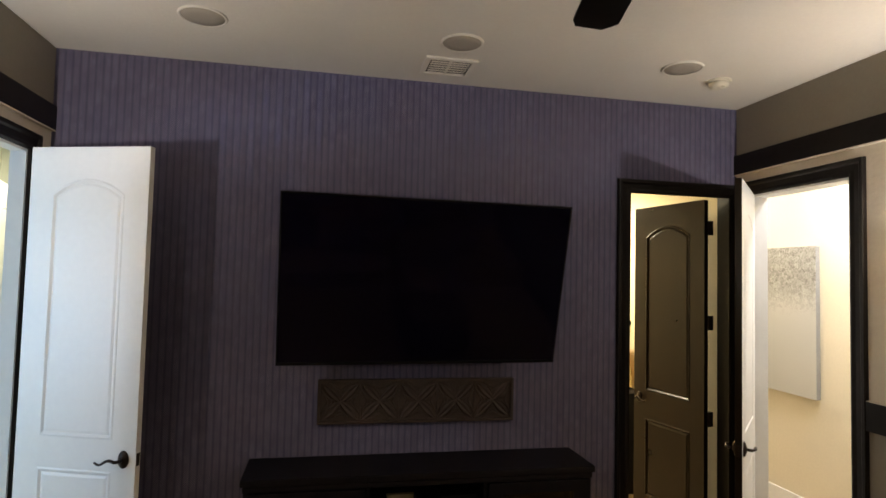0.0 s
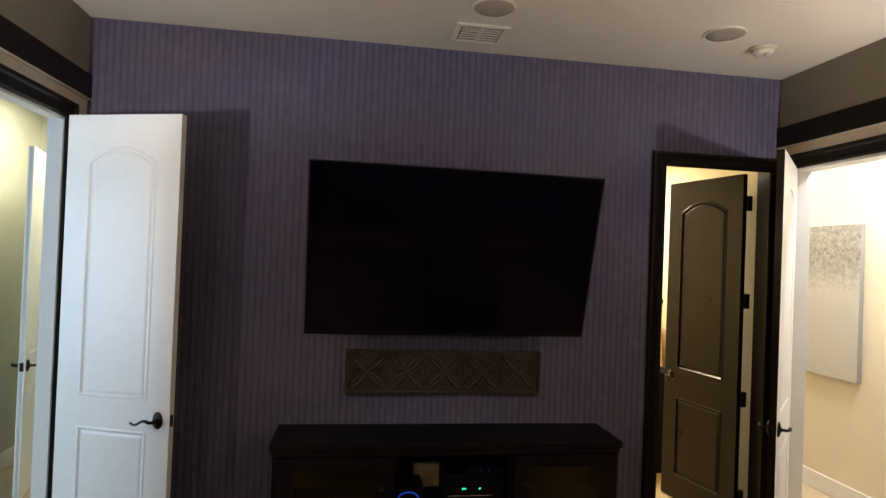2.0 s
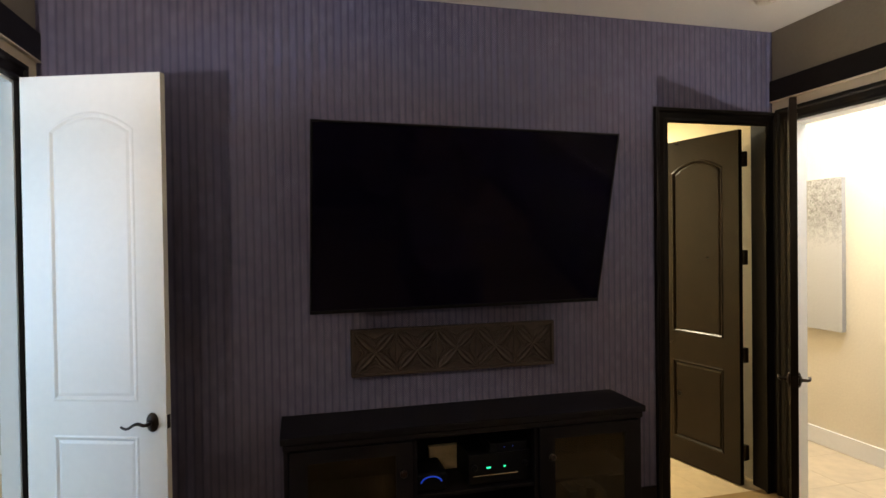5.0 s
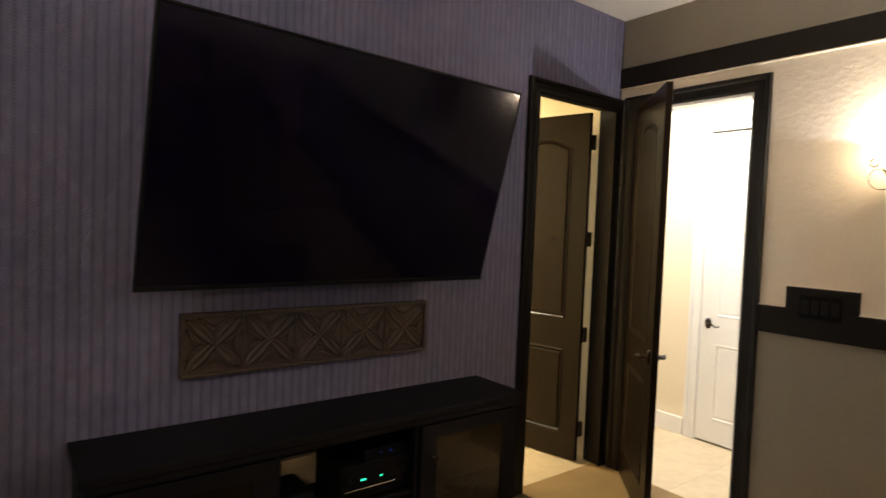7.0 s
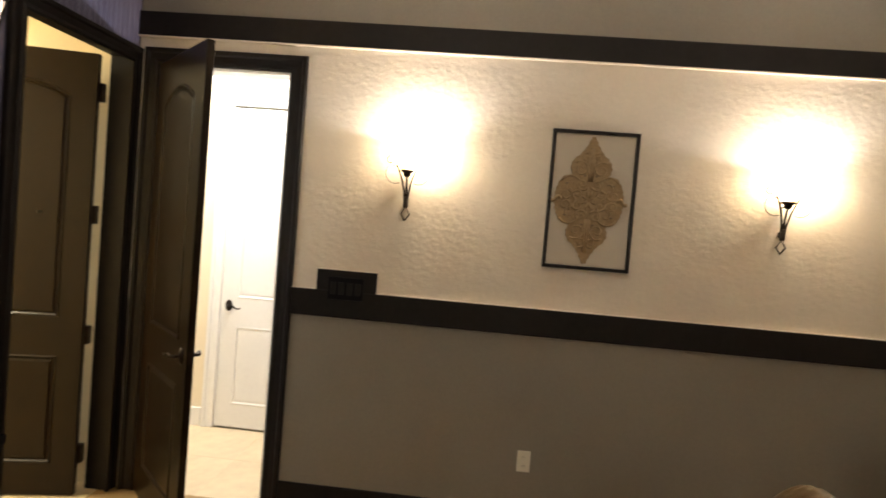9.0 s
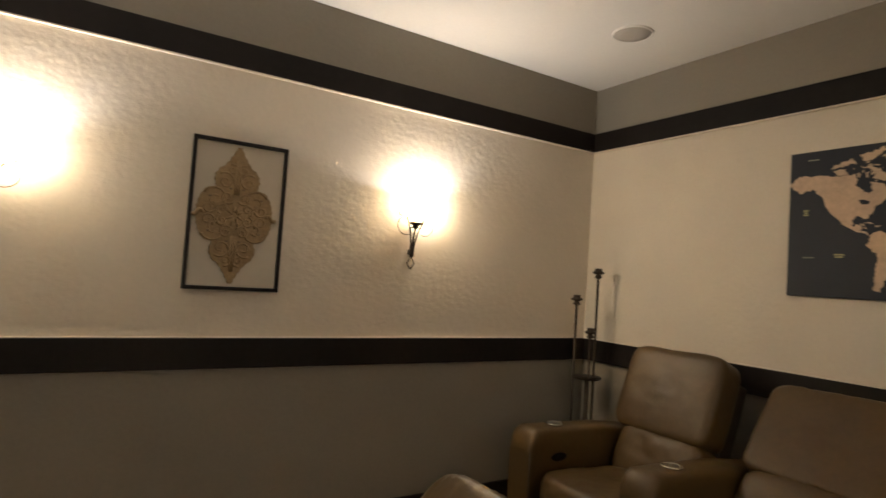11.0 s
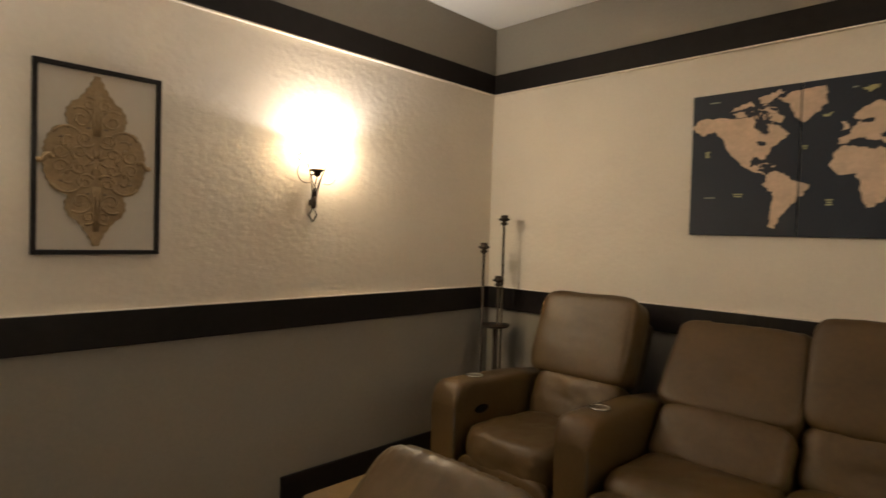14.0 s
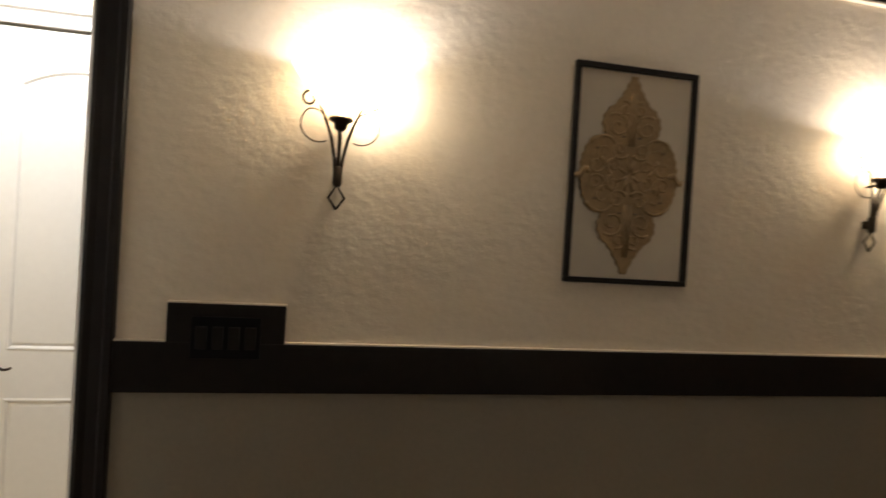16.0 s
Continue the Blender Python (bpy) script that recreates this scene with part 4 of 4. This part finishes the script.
# ---- back wall: world map in three canvases ----
MX, MZ, MW, MH, DEPTH = 1.259, 1.646, 1.506, 0.729, 0.020
ISLES = (((1.20, 1.30, 0.42, 0.50), 18), ((1.29, 1.46, 0.44, 0.56), 34), ((1.24, 1.29, 0.36, 0.43), 12), ((0.27, 0.36, 0.375, 0.40), 8), ((0.20, 0.40, 0.075, 0.15), 26), ((0.33, 0.44, 0.10, 0.20), 10))
CONTINENTS = {
    "north_america": ((-167, 65), (-156, 71), (-128, 70), (-110, 68), (-95, 69), (-94, 60), (-82, 55), (-78, 62), (-66, 59), (-56, 52), (-66, 45), (-75, 37), (-81, 27), (-90, 30), (-97, 26), (-96, 18), (-88, 21), (-88, 15), (-79, 8), (-95, 14), (-106, 21), (-117, 32), (-124, 41), (-128, 51), (-140, 60), (-154, 57)),
    "arctic_isles": ((-122, 74), (-110, 77), (-98, 79), (-94, 76), (-105, 75)),
    "greenland": ((-70, 78), (-50, 82), (-22, 82), (-20, 72), (-42, 60), (-52, 66), (-57, 75)),
    "south_america": ((-79, 8), (-71, 12), (-60, 9), (-50, 0), (-35, -6), (-39, -17), (-48, -26), (-58, -36), (-65, -44), (-68, -54), (-74, -50), (-72, -34), (-71, -18), (-81, -6)),
    "africa": ((-6, 35), (10, 37), (20, 31), (33, 31), (38, 19), (43, 11), (51, 11), (41, -2), (40, -15), (33, -27), (20, -34), (14, -22), (13, -8), (9, 4), (-8, 5), (-17, 14), (-13, 27)),
    "eurasia": ((-9, 38), (-9, 43), (-1, 46), (4, 52), (9, 57), (12, 55), (22, 56), (22, 60), (12, 58), (5, 60), (14, 68), (28, 71), (42, 66), (60, 69), (75, 73), (105, 78), (130, 72), (160, 70), (179, 69), (189, 66), (178, 64), (170, 61), (162, 57), (156, 51), (154, 60), (138, 54), (140, 48), (128, 40), (122, 38), (121, 29), (109, 20), (106, 9), (103, 2), (98, 9), (92, 22), (80, 15), (77, 8), (72, 20), (60, 25), (58, 18), (45, 13), (36, 29), (36, 36), (26, 39), (20, 40), (15, 38), (9, 44), (0, 39)),
    "australia": ((114, -22), (122, -17), (131, -12), (137, -15), (142, -11), (146, -19), (153, -27), (149, -37), (140, -38), (131, -32), (117, -35)),
    "madagascar": ((44, -17), (49, -12), (50, -16), (47, -25), (44, -24)),
    "java": ((105, -6), (114, -7), (115, -8), (106, -7)),
    "sulawesi": ((119, 1), (125, 2), (121, 0), (123, -5), (120, -5)),
    "philippines": ((120, 18), (122, 15), (126, 7), (123, 8), (120, 13)),
    "cuba": ((-85, 22), (-77, 21), (-74, 20), (-80, 23)),
    "hispaniola": ((-74, 19), (-68, 19), (-71, 17)),
    "victoria_isle": ((-117, 73), (-105, 73), (-102, 69), (-115, 69)),
    "baffin": ((-88, 73), (-75, 72), (-62, 66), (-66, 62), (-78, 65), (-72, 69)),
    "ellesmere": ((-90, 80), (-70, 83), (-62, 82), (-78, 77), (-88, 77)),
    "tasmania": ((145, -41), (148, -41), (147, -43)),
    "sakhalin": ((142, 54), (144, 49), (142, 46)),
    "borneo": ((109, 1), (115, 5), (119, 6), (117, -3), (111, -3)),
    "sumatra": ((95, 6), (104, -2), (106, -6), (101, -3)),
    "new_guinea": ((131, -1), (141, -3), (150, -9), (143, -9), (138, -8)),
    "japan": ((130, 32), (137, 34), (141, 36), (145, 44), (141, 43), (139, 38)),
    "britain": ((-5, 50), (1, 52), (-2, 58), (-6, 57), (-4, 54)),
    "iceland": ((-24, 65), (-14, 66), (-19, 63)),
    "new_zealand": ((167, -46), (174, -41), (178, -37), (173, -42)),
    "svalbard": ((11, 79), (27, 80), (18, 76)),
    "novaya": ((52, 71), (68, 77), (60, 76)),
    "hudson": ((-94, 60), (-85, 64), (-78, 60), (-80, 52), (-88, 57)),
    "caspian": ((48, 45), (53, 46), (53, 38), (50, 38)),
    "black_sea": ((28, 45), (35, 46), (41, 42), (29, 41)),
    "mediterranean": ((-5, 36), (8, 41), (14, 44), (19, 40), (25, 39), (35, 36), (33, 31), (12, 34)),
    "red_sea": ((33, 29), (36, 27), (43, 14), (40, 16)),
    "persian_gulf": ((48, 30), (53, 27), (57, 25), (51, 25)),
    "great_lakes": ((-91, 47), (-84, 47), (-80, 44), (-83, 42), (-87, 43)),
}
INLAND = ("hudson", "caspian", "black_sea", "mediterranean", "red_sea", "persian_gulf", "great_lakes")


def project(lon, lat):
    """To metres from the map's upper corner: x to the reader's right, z down."""
    y = math.log(math.tan(math.pi / 4 + math.radians(max(-60, min(83, lat))) * 0.40))
    u = 0.00416 * (lon + 166.1)
    return u + (0.012 if u > 1.0 else 0.0), 0.459 - 0.279 * y


def coast(pts):
    """Ragged coastline between the given corners."""
    out = []
    for i in range(len(pts)):
        a, b = Vector(project(*pts[i])), Vector(project(*pts[(i + 1) % len(pts)]))
        n = max(1, int((b - a).length / 0.0055))
        for k in range(n):
            p = a.lerp(b, k / n)
            if k:
                for f_, g_ in ((45, 0.011), (130, 0.006)):
                    p += Vector((noise.noise((p.x * f_, p.y * f_, 1)), noise.noise((p.x * f_, p.y * f_, 9)))) * g_
            out.append((p.x, p.y))
    return out


def clipped(pts, lo, hi):
    for bound, sign in ((lo, 1), (hi, -1)):
        out = []
        for i in range(len(pts)):
            a, b = pts[i - 1], pts[i]
            ina, inb = (a[0] - bound) * sign >= 0, (b[0] - bound) * sign >= 0
            if ina != inb:
                u = (bound - a[0]) / (b[0] - a[0])
                out.append((bound, a[1] + u * (b[1] - a[1])))
            if inb:
                out.append(b)
        pts = out
    return pts


cuts = ((0.0, 0.5015), (0.5055, 0.997), (1.021, MW))
CAPTIONS = ((0.070, 0.296, 0.024, 3), (0.512, 0.298, 0.024, 2), (0.615, 0.553, 0.028, 3), (1.364, 0.296, 0.034, 3), (1.024, 0.549, 0.030, 2), (0.085, 0.041, 0.050, 1), (0.215, 0.517, 0.044, 2), (1.255, 0.040, 0.095, 1), (1.430, 0.237, 0.036, 1), (0.075, 0.532, 0.050, 1), (0.700, 0.050, 0.020, 1), (0.860, 0.034, 0.060, 1), (1.150, 0.090, 0.030, 1), (1.330, 0.105, 0.035, 1), (1.395, 0.145, 0.030, 1))
for lo, hi in cuts:
    cv = thing("map_canvas", Matrix(((-1, 0, 0, MX), (0, -1, 0, YS), (0, 0, 1, MZ + MH), (0, 0, 0, 1))), "dark navy canvas with part of a parchment-coloured world map", "map print", "three-part world map")
    part("canvas", rbox(lo, hi, -DEPTH, 0.0, -MH, 0, 0.003, 2), NAVY, cv)
    for nm, pts in CONTINENTS.items():
        c = clipped(coast(pts), lo + 0.001, hi - 0.001)
        if len(c) > 2:
            part("land", moved(outline([(x, -z) for x, z in c], 0.003), pose(0, -DEPTH - 0.0035 if nm in INLAND else -DEPTH - 0.0015, 0)), NAVY if nm in INLAND else OLIVE if nm in ("iceland", "new_zealand", "svalbard", "novaya", "madagascar", "japan") else LAND, cv)
    rnd = random.Random(int(lo * 1000) + 5)
    for x, z, w, rows in CAPTIONS:
        if lo < x and x + w < hi:
            for r in range(rows):
                inset = 0.004 * (r % 2)
                part("caption_bar", rbox(x + inset, x + w - inset, -DEPTH - 0.0012, -DEPTH + 0.0005, -z - 0.011 * r - 0.0065, -z - 0.011 * r, 0.0004, 1), INK if rows == 1 else OLIVE, cv)
    for (x0, x1, z0, z1), count in ISLES:
        for k in range(count):
            x, z, r = x0 + (x1 - x0) * rnd.random(), -z0 - (z1 - z0) * rnd.random(), 0.0022 + 0.004 * rnd.random()
            stretch, turn = 1.0 + 2.2 * rnd.random(), rnd.random() * 3.14
            if lo + 0.03 < x < hi - 0.03:
                ring = []
                for i in range(14):
                    a, q = i * 2 * math.pi / 14, r * (0.6 + 0.7 * rnd.random())
                    px, pz = q * stretch * math.cos(a), q * math.sin(a) * 0.8
                    ring.append((x + px * math.cos(turn) - pz * math.sin(turn), z + px * math.sin(turn) + pz * math.cos(turn)))
                part("island", moved(outline(ring, 0.002), pose(0, -DEPTH - 0.0012, 0)), (INK, SLATE, SLATE, LAND, SLATE)[k % 5] if x > 1 else LAND, cv)

# ---- iron candle stand in the corner ----
cs = thing("candle_stand", pose(2.432, -0.040, 0.205), "tall wrought-iron candle stand with three cups", "candle stand")
rods = ((-0.020, -0.042, 1.522), (0.038, 0.086, 1.337), (-0.045, 0.030, 1.125))
for x, y, h in rods:
    part("rod", tube([(x * 0.7, y * 0.7, 0.03), (x, y, 0.4), (x, y, h - 0.02)], 0.0085, 8), IRON, cs)
    part("cup", moved(lathe(((0.009, -0.05), (0.026, -0.040), (0.020, -0.030), (0.014, -0.022), (0.036, -0.014), (0.040, -0.004), (0.026, 0.0), (0.022, 0.016), (0.024, 0.020)), 14), pose(x, y, h)), IRON, cs)
part("tray", lathe(((0.02, 0.80), (0.085, 0.805), (0.098, 0.815), (0.098, 0.822), (0.02, 0.822)), 28), IRON, cs)
part("base", lathe(((0.13, 0.0), (0.13, 0.012), (0.10, 0.022), (0.03, 0.04), (0.012, 0.07)), 28), IRON, cs)
part("post", lathe(((0.011, 0.05), (0.011, 0.82)), 10), IRON, cs)

# ---- recliners ----


def theatre_seat(x0, x1, y, z, recline, name="recliner_seat", label="brown leather recliner seat with padded back", head=1.088, foot=0.0, pivot=-0.63, wide=0.0, square=8.0, crease=0.002):
    """A seat between x0 and x1 with its front at y, standing on z."""
    w, cx = x1 - x0, (x0 + x1) / 2
    s = thing(name, pose(cx, y, z), label, "recliner", "theatre recliners")
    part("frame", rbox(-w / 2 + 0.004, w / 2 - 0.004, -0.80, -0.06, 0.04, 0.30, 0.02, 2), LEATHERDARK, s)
    part("seat_cushion", moved(pillow(w + 0.005, 0.64, 0.24, 4.5, 28, 0.011, x0, 0.018, 0.004), pose(0, -0.31, 0.365, 3, 0, 0)), LEATHER, s)
    if foot:
        part("foot_rest", moved(pillow(w - 0.02, foot, 0.13, 4.5, 30, 0.018, x0 + 3, 0.02, 0.010), pose(0, foot / 2 - 0.04, 0.36, -6, 0, 0)), LEATHER, s, "raised leather foot rest")
        part("foot_link", rbox(-w / 2 + 0.06, w / 2 - 0.06, 0.0, foot * 0.7, 0.22, 0.30, 0.01, 2), PLASTIC, s)
    else:
        part("front_panel", moved(pillow(w - 0.006, 0.07, 0.30, 6.0, 10, 0.004, x0 + 5), pose(0, -0.02, 0.20)), LEATHER, s)
    lean = pose(0, pivot, 0.42, recline, 0, 0)
    part("lumbar_pad", moved(pillow(w - 0.004, 0.21, 0.29, 5.5, 30, 0.009, x0 + 1, 0, 0.003), lean @ pose(0, 0.000, 0.105)), LEATHER, s)
    hh = head - 0.42
    part("head_pad", moved(pillow(w + 0.015 + wide, 0.20, hh - 0.19, square, 30, 0.006, x0 + 2, 0, crease), lean @ pose(wide / 2, 0.008, 0.222 + (hh - 0.19) / 2)), LEATHER, s)
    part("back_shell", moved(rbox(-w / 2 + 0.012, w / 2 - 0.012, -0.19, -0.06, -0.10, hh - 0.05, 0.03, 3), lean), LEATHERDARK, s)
    for x in (-w / 2 + 0.07, w / 2 - 0.07):
        for yy in (-0.72, -0.12):
            part("leg", moved(lathe(((0.02, 0.0), (0.026, 0.045)), 10), pose(x, yy, 0)), PLASTIC, s)
    return s


def arm_rest(x, y, z, w=0.178, control=False):
    a = thing("arm_rest", pose(x, y, z), "padded brown leather arm with steel cup holder", "arm rest", "theatre recliners")
    L = 0.86
    body = bmesh.new()
    n = 12
    prof = []
    for i in range(n + 1):
        ang = math.pi * i / n
        prof.append((w / 2 * -math.copysign(abs(math.cos(ang)) ** 0.5, math.cos(ang)), 0.600 + 0.062 * math.sin(ang) ** 0.6))
    prof = [(-w / 2 + 0.012, 0.03)] + prof + [(w / 2 - 0.012, 0.03)]
    steps = [(0.0, 0.86, -0.012), (-0.010, 0.93, -0.006), (-0.028, 0.975, 0.0), (-0.06, 1.0, 0.004), (-0.12, 1.0, 0.002), (-0.30, 1.0, -0.004), (-0.55, 1.0, -0.012), (-L, 0.97, -0.03)]
    rings = [[body.verts.new((px * s, yy, pz * (1 if pz < 0.1 else s) + (dz if pz > 0.1 else 0))) for px, pz in prof] for yy, s, dz in steps]
    for p, q in zip(rings, rings[1:]):
        for k in range(len(prof)):
            j = (k + 1) % len(prof)
            body.faces.new((p[k], p[j], q[j], q[k])).smooth = True
    body.faces.new(rings[0])
    body.faces.new(rings[-1][::-1])
    part("body", body, LEATHER, a)
    top = 0.662
    part("cup_holder", moved(lathe(((0.037, 0.0), (0.047, 0.0), (0.048, 0.004), (0.044, 0.006), (0.039, 0.004), (0.036, -0.002), (0.034, -0.004)), 28, close=True), pose(0, -0.235, top + 0.0)), CHROME, a, "steel cup holder ring")
    part("cup_well", moved(lathe(((0.035, 0.0), (0.035, 0.003)), 24), pose(0, -0.235, top + 0.001)), CHROME, a)
    part("seam", tube([(-w / 2 * 0.90, -0.008, 0.10), (-w / 2 * 0.90, -0.006, 0.55)], 0.003, 5), LEATHERDARK, a)
    if control:
        pad = moved(lathe(((0.036, 0.0), (0.036, 0.004), (0.028, 0.007), (0.012, 0.004), (0.010, 0.004)), 22), pose(-w / 2 + 0.001, -0.20, 0.515, 0, -90, 0) @ Matrix.Diagonal((0.62, 1.5, 1, 1)))
        part("control_panel", pad, PLASTIC, a, "black oval recline control")
    return a


PZ = 0.208
FRONT = 0.86
for x in (2.015, 1.280, -0.050, -0.800):
    arm_rest(x, FRONT, PZ, control=x > 2)
theatre_seat(1.388, 1.907, FRONT, PZ, 21, wide=0.05)
theatre_seat(0.614, 1.172, FRONT, PZ, 39, label="reclined brown leather seat with raised foot rest", foot=0.46, pivot=-0.53, wide=0.03, crease=0.005)
theatre_seat(0.058, 0.610, FRONT, PZ, 21, pivot=-0.66)
theatre_seat(-0.692, -0.158, FRONT, PZ, 21, pivot=-0.66, wide=0.04)
# front recliner on the floor before the platform
theatre_seat(0.82, 1.47, 2.71, 0.0, 49, label="reclined brown leather front-row seat below the platform", head=1.09, pivot=-0.585, square=5.5, crease=0.008)

# ---- hall and washroom things ----
ha = thing("abstract_canvas", Matrix(((0, 1, 0, HALLX), (-1, 0, 0, 5.487), (0, 0, 1, 1.556), (0, 0, 0, 1))), "silver-grey abstract canvas on the hall wall", "painting")
part("canvas_front", rbox(-0.297, 0.297, -0.046, -0.040, -0.605, 0.605, 0.002, 1), CANVAS, ha)
part("stretcher", rbox(-0.296, 0.296, -0.040, -0.002, -0.604, 0.604, 0.002, 1), GREYEDGE, ha)
cab = thing("vanity_cabinet", pose(2.38, 6.25, 0), "dark espresso vanity cabinet in the washroom", "cabinet")
part("body", rbox(-0.27, 0.27, -0.28, 0.40, 0.0, 0.84, 0.005, 2), CONSOLE, cab)
part("counter", rbox(-0.285, 0.275, -0.30, 0.41, 0.84, 0.87, 0.006, 2), CONSOLE, cab)
for y0, y1 in ((-0.26, 0.05), (0.06, 0.38)):
    dr = part("door", rbox(-0.286, -0.268, y0, y1, 0.1, 0.80, 0.004, 2), CONSOLE, cab)
    part("knob", moved(lathe(((0.008, 0.0), (0.014, 0.012), (0.006, 0.018)), 12), pose(-0.286, (y0 + y1) / 2, 0.62, 0, -90, 0)), BRONZE, dr)
tr = thing("towel_bar", pose(XE, 6.22, 1.46), "bronze towel ring on the washroom wall", "towel ring")
part("bracket", moved(lathe(((0.026, 0.0), (0.026, 0.008), (0.010, 0.014), (0.010, 0.05)), 16), pose(0, 0, 0, 0, -90, 0)), BRONZE, tr)
part("ring", tube([(-0.05, 0.085 * math.sin(a), -0.085 + 0.085 * math.cos(a)) for a in [2 * math.pi * i / 24 for i in range(25)]], 0.005, 8), BRONZE, tr)
tw = bmesh.new()
grid = []
for i in range(17):
    v = i / 16
    row = []
    for k in range(15):
        u = k / 14 * 2 - 1
        row.append(tw.verts.new((-0.05 - 0.012 * math.cos(u * 9) * (0.3 + v), u * (0.055 + 0.055 * v), -0.15 - 0.42 * v)))
    grid.append(row)
for p, q in zip(grid, grid[1:]):
    for k in range(14):
        tw.faces.new((p[k], p[k + 1], q[k + 1], q[k])).smooth = True
g = bmesh.ops.solidify(tw, geom=tw.faces[:], thickness=0.012)
solid("hand_towel", tw, TOWEL, "golden hand towel hanging from the ring", "towel", m=pose(XE, 6.22, 1.46))

# ---- tiled floors ----
tiles("floor_hall", XE + 0.005, HALLX, 2.0, 8.0, 0.46, "beige travertine tiles in the hall")
tiles("floor_washroom", 0.9, XE + 0.003, YN + 0.05, 7.4, 0.46, "beige travertine tiles in the washroom")
